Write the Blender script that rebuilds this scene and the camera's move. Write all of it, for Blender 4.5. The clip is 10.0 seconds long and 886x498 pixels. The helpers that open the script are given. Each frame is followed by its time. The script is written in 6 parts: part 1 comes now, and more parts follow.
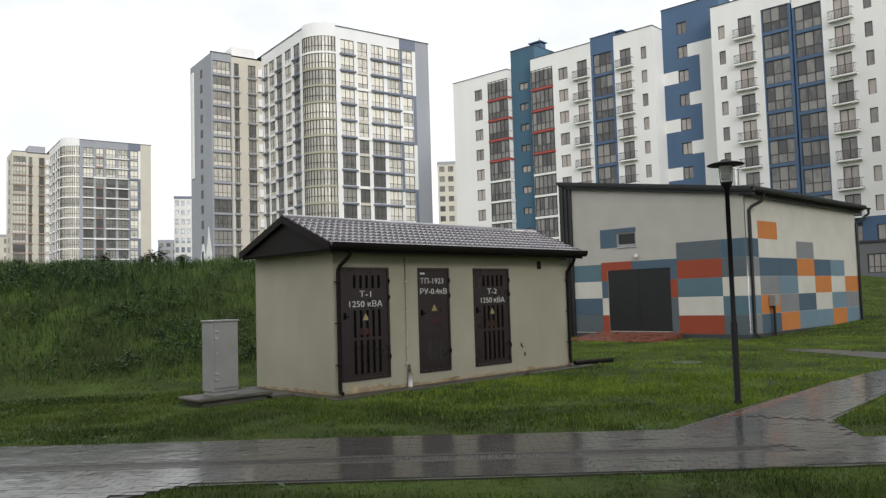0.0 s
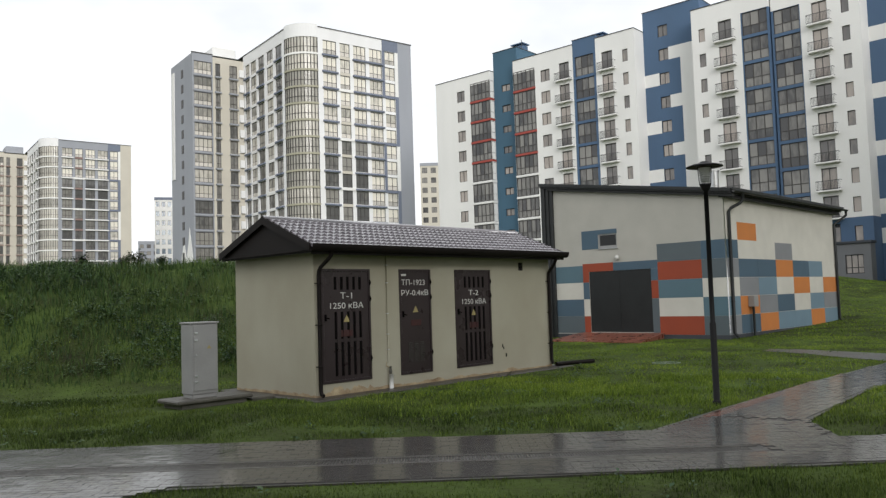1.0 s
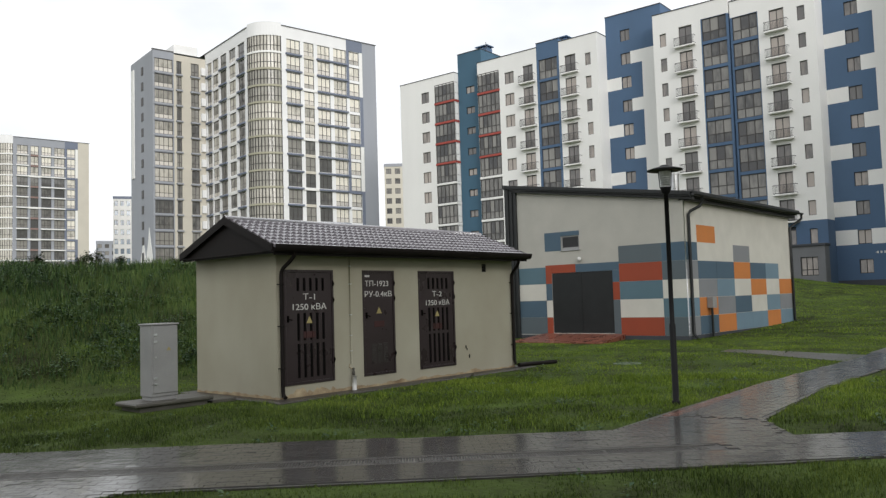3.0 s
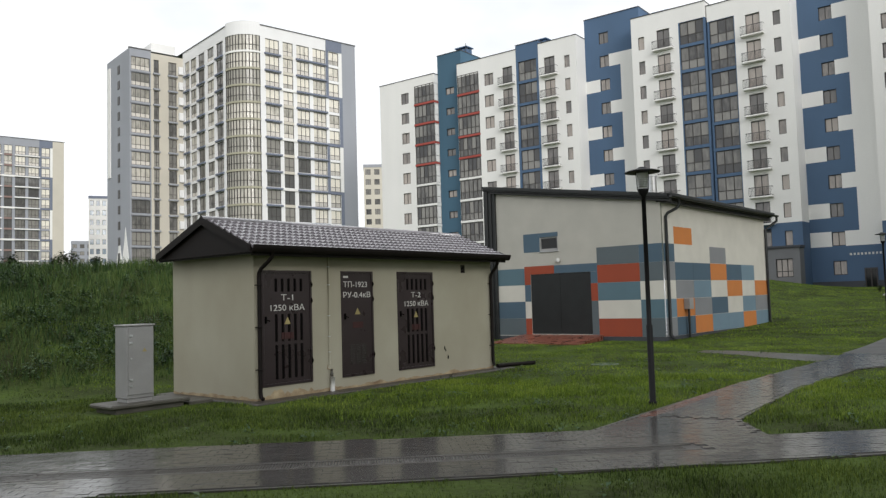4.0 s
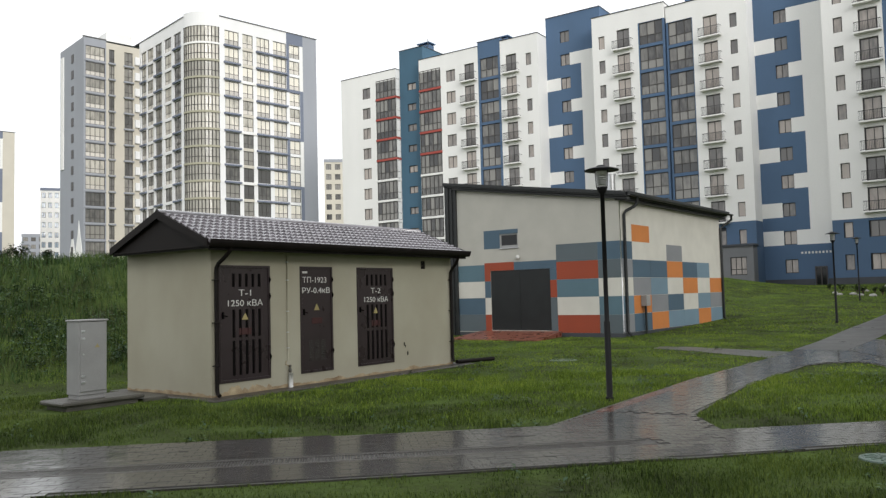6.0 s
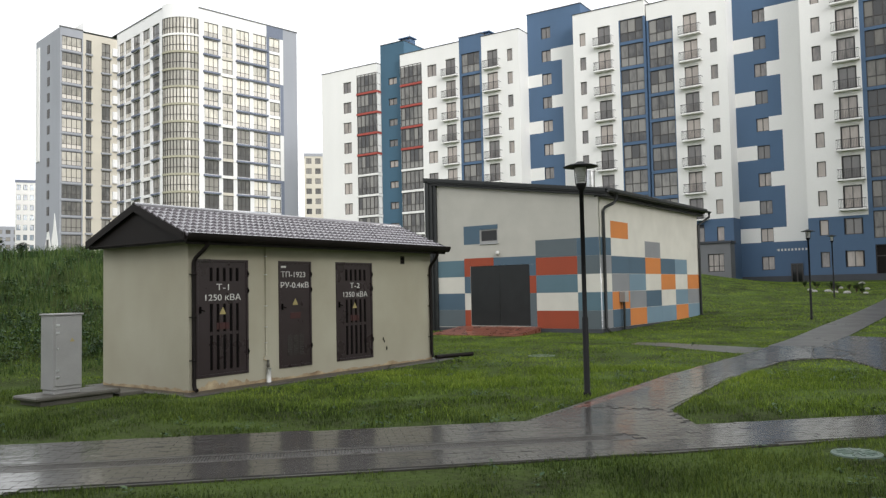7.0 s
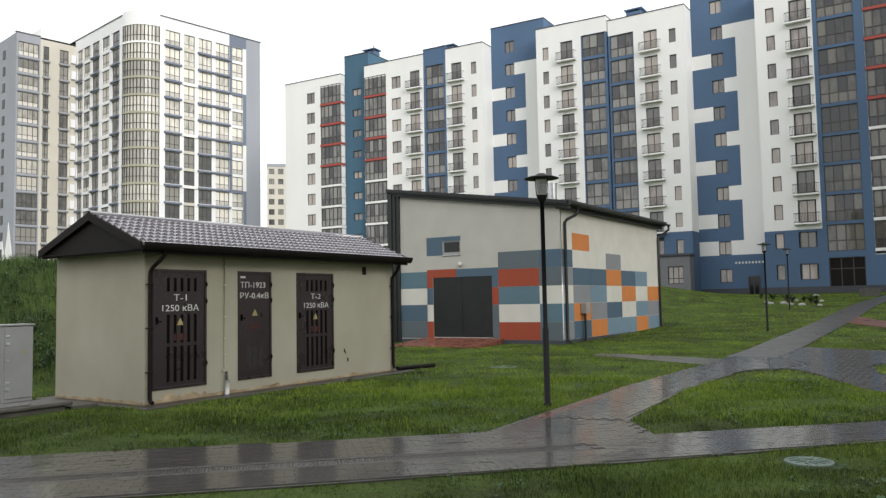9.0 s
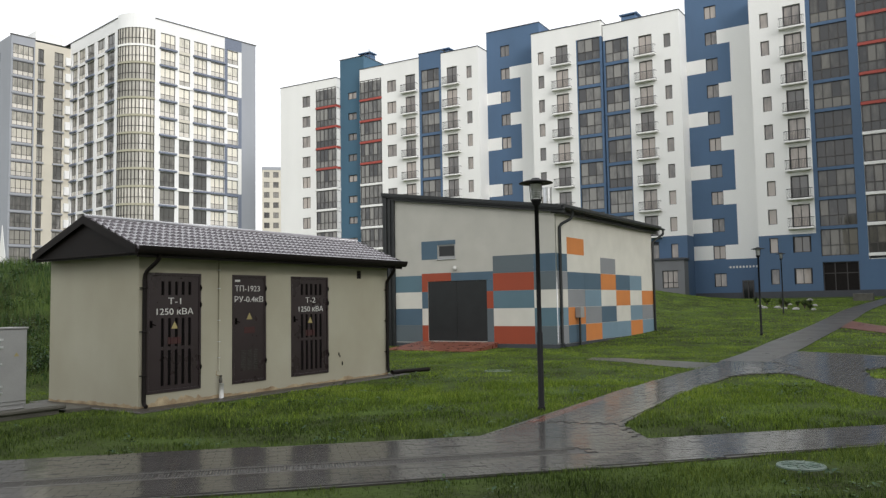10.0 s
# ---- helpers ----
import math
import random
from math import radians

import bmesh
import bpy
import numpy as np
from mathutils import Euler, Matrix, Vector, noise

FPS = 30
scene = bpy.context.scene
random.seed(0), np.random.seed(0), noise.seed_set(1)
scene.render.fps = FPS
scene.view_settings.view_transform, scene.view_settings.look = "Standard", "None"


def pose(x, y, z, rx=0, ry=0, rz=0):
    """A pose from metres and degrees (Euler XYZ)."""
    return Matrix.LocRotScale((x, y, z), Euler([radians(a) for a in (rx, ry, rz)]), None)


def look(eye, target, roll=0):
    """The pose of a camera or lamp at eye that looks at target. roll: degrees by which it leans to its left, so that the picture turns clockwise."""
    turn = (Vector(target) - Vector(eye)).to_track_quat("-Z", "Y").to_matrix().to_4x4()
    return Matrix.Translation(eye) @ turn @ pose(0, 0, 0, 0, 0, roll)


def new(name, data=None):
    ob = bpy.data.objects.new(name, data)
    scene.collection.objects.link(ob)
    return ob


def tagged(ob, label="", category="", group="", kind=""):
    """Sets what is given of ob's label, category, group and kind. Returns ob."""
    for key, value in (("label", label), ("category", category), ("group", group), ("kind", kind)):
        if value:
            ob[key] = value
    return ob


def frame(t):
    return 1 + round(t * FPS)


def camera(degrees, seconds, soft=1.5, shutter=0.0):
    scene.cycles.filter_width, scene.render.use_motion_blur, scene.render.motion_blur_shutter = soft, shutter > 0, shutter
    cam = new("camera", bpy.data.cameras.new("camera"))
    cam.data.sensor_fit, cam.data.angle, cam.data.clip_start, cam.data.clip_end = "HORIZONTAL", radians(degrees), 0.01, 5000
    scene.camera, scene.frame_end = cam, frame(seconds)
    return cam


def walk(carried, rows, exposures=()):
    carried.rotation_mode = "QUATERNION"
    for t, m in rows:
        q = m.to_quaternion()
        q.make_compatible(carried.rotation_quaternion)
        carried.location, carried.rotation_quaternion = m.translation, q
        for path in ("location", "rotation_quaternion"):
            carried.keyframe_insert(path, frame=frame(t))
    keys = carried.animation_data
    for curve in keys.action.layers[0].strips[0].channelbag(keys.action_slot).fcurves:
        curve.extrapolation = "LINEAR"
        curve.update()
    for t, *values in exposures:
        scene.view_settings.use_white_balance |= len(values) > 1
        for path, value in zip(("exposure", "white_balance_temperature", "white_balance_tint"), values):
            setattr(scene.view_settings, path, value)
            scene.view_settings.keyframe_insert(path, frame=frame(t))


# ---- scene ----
cam = camera(58.8, 10.0, soft=1.35)
PATH = [
    (0, (-8.552, -11.602, 1.689), (-7.155, -10.177, 1.815), -1.7),
    (0.5, (-8.54, -11.616, 1.691), (-7.138, -10.196, 1.819), -1.7),
    (1, (-8.524, -11.617, 1.69), (-7.096, -10.223, 1.818), -1.8),
    (1.5, (-8.537, -11.62, 1.692), (-7.09, -10.246, 1.822), -1.8),
    (2, (-8.532, -11.625, 1.697), (-7.074, -10.263, 1.825), -1.7),
    (2.5, (-8.531, -11.625, 1.696), (-7.057, -10.279, 1.823), -1.7),
    (4, (-8.525, -11.634, 1.691), (-7.0, -10.347, 1.82), -1.7),
    (4.5, (-8.521, -11.627, 1.694), (-6.978, -10.361, 1.821), -1.6),
    (5, (-8.519, -11.633, 1.683), (-6.958, -10.389, 1.808), -1.7),
    (5.5, (-8.512, -11.628, 1.69), (-6.938, -10.401, 1.813), -1.6),
    (7, (-8.497, -11.641, 1.692), (-6.879, -10.471, 1.795), -1.2),
    (7.5, (-8.479, -11.649, 1.687), (-6.845, -10.499, 1.795), -1.1),
    (8, (-8.466, -11.655, 1.684), (-6.818, -10.528, 1.801), -1.1),
    (8.5, (-8.47, -11.667, 1.684), (-6.806, -10.563, 1.806), -1.1),
    (9, (-8.464, -11.663, 1.675), (-6.794, -10.57, 1.806), -1.1),
    (9.5, (-8.478, -11.677, 1.678), (-6.805, -10.591, 1.814), -1.1),
    (10, (-8.482, -11.686, 1.681), (-6.806, -10.604, 1.821), -1.0),
]
walk(cam, [(t, look(eye, target, roll)) for t, eye, target, roll in PATH],
     exposures=[(0, -0.14), (2.5, -0.14), (4.5, -0.10), (5.5, -0.05), (7.0, 0.21), (7.5, 0.22), (8.0, 0.22), (8.5, 0.19), (9.2, 0.12), (10, 0.06)])

# ---------------- sky, sun ----------------
world = bpy.data.worlds.new("overcast_sky")
scene.world = world
world.use_nodes = True
wn, wl = world.node_tree.nodes, world.node_tree.links
wn.clear()
w_out = wn.new("ShaderNodeOutputWorld")
w_bg = wn.new("ShaderNodeBackground")
w_sky = wn.new("ShaderNodeTexSky")
w_sky.sky_type, w_sky.sun_disc = "NISHITA", False
w_sky.sun_elevation, w_sky.sun_rotation = radians(19), radians(209)
w_co = wn.new("ShaderNodeTexCoord")
w_map = wn.new("ShaderNodeMapping")
w_map.inputs["Scale"].default_value = (1.6, 1.6, 3.2)
w_no = wn.new("ShaderNodeTexNoise")
w_no.inputs["Scale"].default_value, w_no.inputs["Detail"].default_value = 2.2, 6
w_ra = wn.new("ShaderNodeValToRGB")
w_ra.color_ramp.elements[0].position, w_ra.color_ramp.elements[0].color = 0.38, (0.78, 0.78, 0.78, 1)
w_ra.color_ramp.elements[1].position, w_ra.color_ramp.elements[1].color = 0.56, (1, 1, 1, 1)
w_mix = wn.new("ShaderNodeMix")
w_mix.data_type = "RGBA"
w_gain = wn.new("ShaderNodeVectorMath")
w_gain.operation = "SCALE"
w_gain.inputs["Scale"].default_value = 1.2
w_mix.inputs["B"].default_value = (12.2, 12.4, 12.6, 1)
wl.new(w_co.outputs["Generated"], w_map.inputs["Vector"])
wl.new(w_map.outputs["Vector"], w_no.inputs["Vector"])
wl.new(w_no.outputs["Fac"], w_ra.inputs["Fac"])
wl.new(w_ra.outputs["Color"], w_mix.inputs["Factor"])
wl.new(w_sky.outputs["Color"], w_gain.inputs[0])
wl.new(w_gain.outputs["Vector"], w_mix.inputs["A"])
wl.new(w_mix.outputs["Result"], w_bg.inputs["Color"])
w_bg.inputs["Strength"].default_value = 0.098
wl.new(w_bg.outputs["Background"], w_out.inputs["Surface"])

sun_data = bpy.data.lights.new("sun", "SUN")
sun_data.energy, sun_data.angle, sun_data.color = 1.9, radians(30), (1.0, 0.98, 0.955)
sun = new("sun", sun_data)
sun.matrix_world = look((-36, -64, 26), (0, 0, 0))


# ---------------- mesh and material helpers ----------------
def smooth(x, a, b):
    t = np.clip((x - a) / (b - a), 0, 1)
    return t * t * (3 - 2 * t)


class Geo:
    """Collects vertices and faces for one mesh."""

    def __init__(self):
        self.v, self.f = [], []

    def add(self, vs, fs):
        n = len(self.v)
        self.v += [tuple(p) for p in vs]
        self.f += [tuple(i + n for i in q) for q in fs]
        return self

    def quad(self, a, b, c, d):
        return self.add([a, b, c, d], [(0, 1, 2, 3)])

    def box(self, x0, x1, y0, y1, z0, z1):
        vs = [(x, y, z) for z in (z0, z1) for y in (y0, y1) for x in (x0, x1)]
        return self.add(vs, [(0, 2, 3, 1), (4, 5, 7, 6), (0, 1, 5, 4), (2, 6, 7, 3), (0, 4, 6, 2), (1, 3, 7, 5)])

    def cbox(self, x0, x1, y0, y1, z0, z1, c=0.008):
        """A box with chamfered edges."""
        lo, hi, vs, ids = (x0, y0, z0), (x1, y1, z1), [], {}
        for sx in (0, 1):
            for sy in (0, 1):
                for sz in (0, 1):
                    s = (sx, sy, sz)
                    for ax in range(3):
                        p = []
                        for k in range(3):
                            e = hi[k] if s[k] else lo[k]
                            p.append(e if k == ax else e + (-c if s[k] else c))
                        ids[s, ax] = len(vs)
                        vs.append(p)
        fs = []
        mid = Vector(((x0 + x1) / 2, (y0 + y1) / 2, (z0 + z1) / 2))

        def face(idx):
            a, b, d = (Vector(vs[i]) for i in idx[:3])
            n = (b - a).cross(d - a)
            cen = sum((Vector(vs[i]) for i in idx), Vector()) / len(idx)
            fs.append(tuple(idx) if n.dot(cen - mid) > 0 else tuple(reversed(idx)))

        for ax in range(3):
            o = [k for k in range(3) if k != ax]
            for e in (0, 1):
                loop = []
                for a, b in ((0, 0), (1, 0), (1, 1), (0, 1)):
                    s = [0, 0, 0]
                    s[ax], s[o[0]], s[o[1]] = e, a, b
                    loop.append(ids[tuple(s), ax])
                face(loop)
            for a in (0, 1):
                for b in (0, 1):
                    s0, s1 = [0, 0, 0], [0, 0, 0]
                    s0[o[0]], s0[o[1]], s1[o[0]], s1[o[1]] = a, b, a, b
                    s1[ax] = 1
                    s0, s1 = tuple(s0), tuple(s1)
                    face([ids[s0, o[0]], ids[s1, o[0]], ids[s1, o[1]], ids[s0, o[1]]])
        for sx in (0, 1):
            for sy in (0, 1):
                for sz in (0, 1):
                    face([ids[(sx, sy, sz), k] for k in range(3)])
        return self.add(vs, fs)

    def tube(self, pts, r, n=12, caps=True):
        """A round tube through points; r is one radius or one for each point."""
        pts = [Vector(p) for p in pts]
        rs = [r] * len(pts) if isinstance(r, (int, float)) else r
        vs, fs = [], []
        ref = None
        for i, p in enumerate(pts):
            d = (pts[min(i + 1, len(pts) - 1)] - pts[max(i - 1, 0)]).normalized()
            if ref is None or abs(ref.dot(d)) > 0.98:
                ref = Vector((0, 0, 1)) if abs(d.z) < 0.9 else Vector((1, 0, 0))
            a = d.cross(ref).normalized()
            b = d.cross(a)
            for k in range(n):
                t = 2 * math.pi * k / n
                vs.append(p + rs[i] * (math.cos(t) * a + math.sin(t) * b))
        for i in range(len(pts) - 1):
            for k in range(n):
                j = (k + 1) % n
                fs.append((i * n + k, i * n + j, (i + 1) * n + j, (i + 1) * n + k))
        if caps:
            fs.append(tuple(range(n)))
            fs.append(tuple(reversed(range((len(pts) - 1) * n, len(pts) * n))))
        return self.add(vs, fs)

    def lathe(self, profile, n=24, at=(0, 0, 0)):
        """Turns (radius, height) pairs round the upright axis."""
        vs, fs = [], []
        for r, z in profile:
            for k in range(n):
                t = 2 * math.pi * k / n
                vs.append((at[0] + r * math.cos(t), at[1] + r * math.sin(t), at[2] + z))
        for i in range(len(profile) - 1):
            for k in range(n):
                j = (k + 1) % n
                fs.append((i * n + k, i * n + j, (i + 1) * n + j, (i + 1) * n + k))
        return self.add(vs, fs)

    def wall(self, x0, x1, z0, z1, y, holes=(), depth=0.25):
        """An upright wall in the plane y, seen from -y, with holes (xa, xb, za, zb) and their reveals."""
        holes = [h for h in holes if h[0] < x1 and h[1] > x0]
        xs = sorted({x0, x1, *(min(max(h[i], x0), x1) for h in holes for i in (0, 1))})
        zs = sorted({z0, z1, *(min(max(h[i], z0), z1) for h in holes for i in (2, 3))})
        for xa, xb in zip(xs, xs[1:]):
            xm, run = (xa + xb) / 2, None
            for za, zb in zip(zs, zs[1:]):
                zm = (za + zb) / 2
                inside = any(h[0] < xm < h[1] and h[2] < zm < h[3] for h in holes)
                if not inside:
                    run = [run[0], zb] if run else [za, zb]
                if run and (inside or zb == zs[-1]):
                    self.quad((xa, y, run[0]), (xb, y, run[0]), (xb, y, run[1]), (xa, y, run[1]))
                    run = None
        b = y + depth
        for xa, xb, za, zb in holes:
            self.quad((xa, y, za), (xa, y, zb), (xa, b, zb), (xa, b, za))
            self.quad((xb, y, zb), (xb, y, za), (xb, b, za), (xb, b, zb))
            self.quad((xa, y, zb), (xb, y, zb), (xb, b, zb), (xa, b, zb))
            self.quad((xb, y, za), (xa, y, za), (xa, b, za), (xb, b, za))
        return self

    def mesh(self, name, mat, soft=False, weld=False):
        if weld:
            ids = {}
            at = [ids.setdefault(tuple(round(c, 4) for c in p), len(ids)) for p in self.v]
            self.v = list(ids)
            self.f = [tuple(at[i] for i in q) for q in self.f]
        me = bpy.data.meshes.new(name)
        me.from_pydata(self.v, [], self.f)
        if mat:
            me.materials.append(mat)
        if soft:
            me.polygons.foreach_set("use_smooth", [True] * len(me.polygons))
        me.update()
        return me


def part(name, geo, mat, parent, label="", at=None, soft=False):
    me = geo if isinstance(geo, bpy.types.Mesh) else geo.mesh(name, mat, soft)
    ob = new(name, me)
    ob.parent = parent
    if at is not None:
        ob.matrix_basis = at
    if label:
        ob["label"] = label
    return ob


def thing(name, geo, mat, label, category, group="", kind="", at=None, soft=False):
    ob = new(name, geo.mesh(name, mat, soft) if geo else None)
    if at is not None:
        ob.matrix_basis = at
    return tagged(ob, label, category, group, kind)


def material(name, color, rough=0.7, metal=0.0, var=0.25, scale=3.0, fine=40.0, bump=0.15, dist=0.01, tint=None,
             rand=0.0, rough_var=0.1, spec=0.5, streak=0.0, coat=0.0):
    """A painted, mineral or metal surface: two scales of colour change, relief, and uneven gloss."""
    m = bpy.data.materials.new(name)
    m.use_nodes = True
    nt = m.node_tree
    b = nt.nodes["Principled BSDF"]
    b.inputs["Metallic"].default_value = metal
    b.inputs["Specular IOR Level"].default_value = spec
    b.inputs["Coat Weight"].default_value, b.inputs["Coat Roughness"].default_value, b.inputs["Coat IOR"].default_value = coat, 0.08, 1.6
    co = nt.nodes.new("ShaderNodeTexCoord")
    n1, n2 = nt.nodes.new("ShaderNodeTexNoise"), nt.nodes.new("ShaderNodeTexNoise")
    n1.inputs["Scale"].default_value, n1.inputs["Detail"].default_value = scale, 5
    n2.inputs["Scale"].default_value, n2.inputs["Detail"].default_value = fine, 4
    src = co.outputs["Object"]
    if streak:
        mp = nt.nodes.new("ShaderNodeMapping")
        mp.inputs["Scale"].default_value = (1, 1, streak)
        nt.links.new(src, mp.inputs["Vector"])
        nt.links.new(mp.outputs["Vector"], n1.inputs["Vector"])
    else:
        nt.links.new(src, n1.inputs["Vector"])
    nt.links.new(src, n2.inputs["Vector"])
    add = nt.nodes.new("ShaderNodeMath")
    add.operation = "MULTIPLY_ADD"
    nt.links.new(n2.outputs["Fac"], add.inputs[0])
    add.inputs[1].default_value = 0.4
    nt.links.new(n1.outputs["Fac"], add.inputs[2])
    fac = add.outputs[0]
    if rand:
        oi = nt.nodes.new("ShaderNodeObjectInfo")
        gi = nt.nodes.new("ShaderNodeNewGeometry")
        r0 = nt.nodes.new("ShaderNodeMath")
        r0.operation = "ADD"
        nt.links.new(oi.outputs["Random"], r0.inputs[0])
        nt.links.new(gi.outputs["Random Per Island"], r0.inputs[1])
        r1 = nt.nodes.new("ShaderNodeMath")
        r1.operation = "MULTIPLY_ADD"
        nt.links.new(r0.outputs[0], r1.inputs[0])
        r1.inputs[1].default_value = rand
        nt.links.new(fac, r1.inputs[2])
        fac = r1.outputs[0]
    ra = nt.nodes.new("ShaderNodeValToRGB")
    c2 = tint or color
    lo, hi = 1 - var, 1 + var
    ra.color_ramp.elements[0].position, ra.color_ramp.elements[1].position = 0.42, 0.98 + rand
    ra.color_ramp.elements[0].color = (*[min(1, c * lo) for c in c2], 1)
    ra.color_ramp.elements[1].color = (*[min(1, c * hi) for c in color], 1)
    nt.links.new(fac, ra.inputs["Fac"])
    nt.links.new(ra.outputs["Color"], b.inputs["Base Color"])
    mr = nt.nodes.new("ShaderNodeMapRange")
    mr.inputs["To Min"].default_value, mr.inputs["To Max"].default_value = max(0, rough - rough_var), min(1, rough + rough_var)
    nt.links.new(n1.outputs["Fac"], mr.inputs["Value"])
    nt.links.new(mr.outputs["Result"], b.inputs["Roughness"])
    if bump:
        bp = nt.nodes.new("ShaderNodeBump")
        bp.inputs["Strength"].default_value, bp.inputs["Distance"].default_value = bump, dist
        nt.links.new(n2.outputs["Fac"], bp.inputs["Height"])
        nt.links.new(bp.outputs["Normal"], b.inputs["Normal"])
    return m


def glass(name, dark, pale, share, rough=0.03, spec=0.7):
    """Window glass that mirrors the sky over a dark tone or, in some windows, a pale one: curtains and painted-in sky
    reflection.
    """
    m = bpy.data.materials.new(name)
    m.use_nodes = True
    nt = m.node_tree
    b = nt.nodes["Principled BSDF"]
    oi = nt.nodes.new("ShaderNodeObjectInfo")
    co = nt.nodes.new("ShaderNodeTexCoord")
    no = nt.nodes.new("ShaderNodeTexNoise")
    no.inputs["Scale"].default_value = 1.3
    # upright streaks, other ones in every window: curtains, blinds and things behind the glass
    mp = nt.nodes.new("ShaderNodeMapping")
    mp.inputs["Scale"].default_value = (1.7, 1.7, 0.55)
    shift = nt.nodes.new("ShaderNodeVectorMath")
    shift.operation = "SCALE"
    shift.inputs[0].default_value = (31.0, 17.0, 43.0)
    nt.links.new(oi.outputs["Random"], shift.inputs["Scale"])
    nt.links.new(shift.outputs["Vector"], mp.inputs["Location"])
    nt.links.new(co.outputs["Object"], mp.inputs["Vector"])
    nt.links.new(mp.outputs["Vector"], no.inputs["Vector"])
    no.inputs["Detail"].default_value = 3
    half = nt.nodes.new("ShaderNodeMath")
    half.operation = "MULTIPLY_ADD"
    nt.links.new(oi.outputs["Random"], half.inputs[0])
    half.inputs[1].default_value, half.inputs[2].default_value = 0.72, 0.02
    ad = nt.nodes.new("ShaderNodeMath")
    ad.operation = "MULTIPLY_ADD"
    nt.links.new(no.outputs["Fac"], ad.inputs[0])
    ad.inputs[1].default_value = 0.62
    nt.links.new(half.outputs[0], ad.inputs[2])
    ra = nt.nodes.new("ShaderNodeValToRGB")
    ra.color_ramp.elements[0].position, ra.color_ramp.elements[0].color = 1.0 - share, (*dark, 1)
    ra.color_ramp.elements[1].position, ra.color_ramp.elements[1].color = min(1.0, 1.42 - share), (*pale, 1)
    nt.links.new(ad.outputs[0], ra.inputs["Fac"])
    nt.links.new(ra.outputs["Color"], b.inputs["Base Color"])
    b.inputs["Roughness"].default_value = rough
    b.inputs["Specular IOR Level"].default_value = spec
    bp = nt.nodes.new("ShaderNodeBump")
    bp.inputs["Strength"].default_value, bp.inputs["Distance"].default_value = 0.12, 0.02
    nt.links.new(no.outputs["Fac"], bp.inputs["Height"])
    nt.links.new(bp.outputs["Normal"], b.inputs["Normal"])
    return m


# ---------------- materials ----------------
M_PLASTER = material("cream_plaster", (0.385, 0.370, 0.295), 0.85, var=0.06, scale=0.9, fine=60, bump=0.3, tint=(0.345, 0.32, 0.240), streak=0.8)
M_BROWN = material("brown_paint", (0.029, 0.020, 0.023), 0.3, var=0.15, scale=2, bump=0.03, spec=0.5, rough_var=0.12)
# Near-black for openings, their shade in the colour; also for hinges and handles.
M_BROWN_DARK = material("dark_slot", (0.005, 0.0045, 0.0045), 0.9, var=0.2, bump=0, spec=0.04)
M_ROOF_TILE = material("brown_metal_tile", (0.20, 0.185, 0.205), 0.08, coat=1.0, metal=0.0, var=0.3, scale=4, fine=60, bump=0.05, spec=0.9, rough_var=0.08)
M_SOFFIT = material("dark_brown_boards", (0.010, 0.0075, 0.007), 0.6, spec=0.16, var=0.35, scale=4, bump=0.1)
M_CONCRETE = material("wet_concrete", (0.085, 0.080, 0.068), 0.5, var=0.35, scale=2.5, bump=0.35, rough_var=0.25)
M_RUST = material("rusty_plaster_foot", (0.37, 0.305, 0.20), 0.85, var=0.4, scale=3.5, tint=(0.25, 0.15, 0.07), bump=0.3)
M_STENCIL = material("white_stencil_paint", (0.62, 0.62, 0.60), 0.6, var=0.2, scale=30, bump=0.02)
M_YELLOW = material("yellow_sign", (0.36, 0.30, 0.13), 0.5, var=0.15, bump=0)
M_REDSIGN = material("faded_red_sign", (0.045, 0.012, 0.012), 0.55, var=0.3, scale=12, bump=0)
M_GREY_CAB = material("grey_cabinet_paint", (0.29, 0.29, 0.29), 0.45, var=0.1, scale=3, bump=0.03)
M_CHARCOAL = material("charcoal_sheet", (0.022, 0.024, 0.025), 0.45, spec=0.35, var=0.25, scale=3, bump=0.05)
M_GATE = material("anthracite_gate", (0.020, 0.022, 0.023), 0.5, spec=0.3, var=0.2, scale=2, bump=0.05)
M_STEEL = material("galvanised_steel", (0.55, 0.56, 0.57), 0.3, metal=1.0, var=0.15, bump=0.03)
M_BLACK = material("black_lamp_paint", (0.009, 0.009, 0.010), 0.5, spec=0.15, var=0.25, bump=0.03)
M_PLASTIC = material("white_pipe_lagging", (0.62, 0.62, 0.60), 0.5, var=0.12, scale=8, bump=0.05)
M_IRON = material("wet_cast_iron", (0.045, 0.044, 0.042), 0.3, var=0.3, scale=8, bump=0.1, rough_var=0.12)
M_GRATE = material("wet_galvanised_grate", (0.115, 0.110, 0.104), 0.2, var=0.3, scale=8, bump=0.08, rough_var=0.1)
M_MANHOLE_DULL = material("weathered_green_cover", (0.075, 0.115, 0.055), 0.55, var=0.4, scale=6, bump=0.3, rough_var=0.2)
M_MANHOLE = material("green_polymer_cover", (0.092, 0.135, 0.110), 0.4, var=0.35, scale=6, bump=0.2, rough_var=0.2)
M_REDPAVE = material("wet_red_paving", (0.20, 0.07, 0.045), 0.3, var=0.35, scale=3, bump=0.2, rough_var=0.2)
PAINT = {}
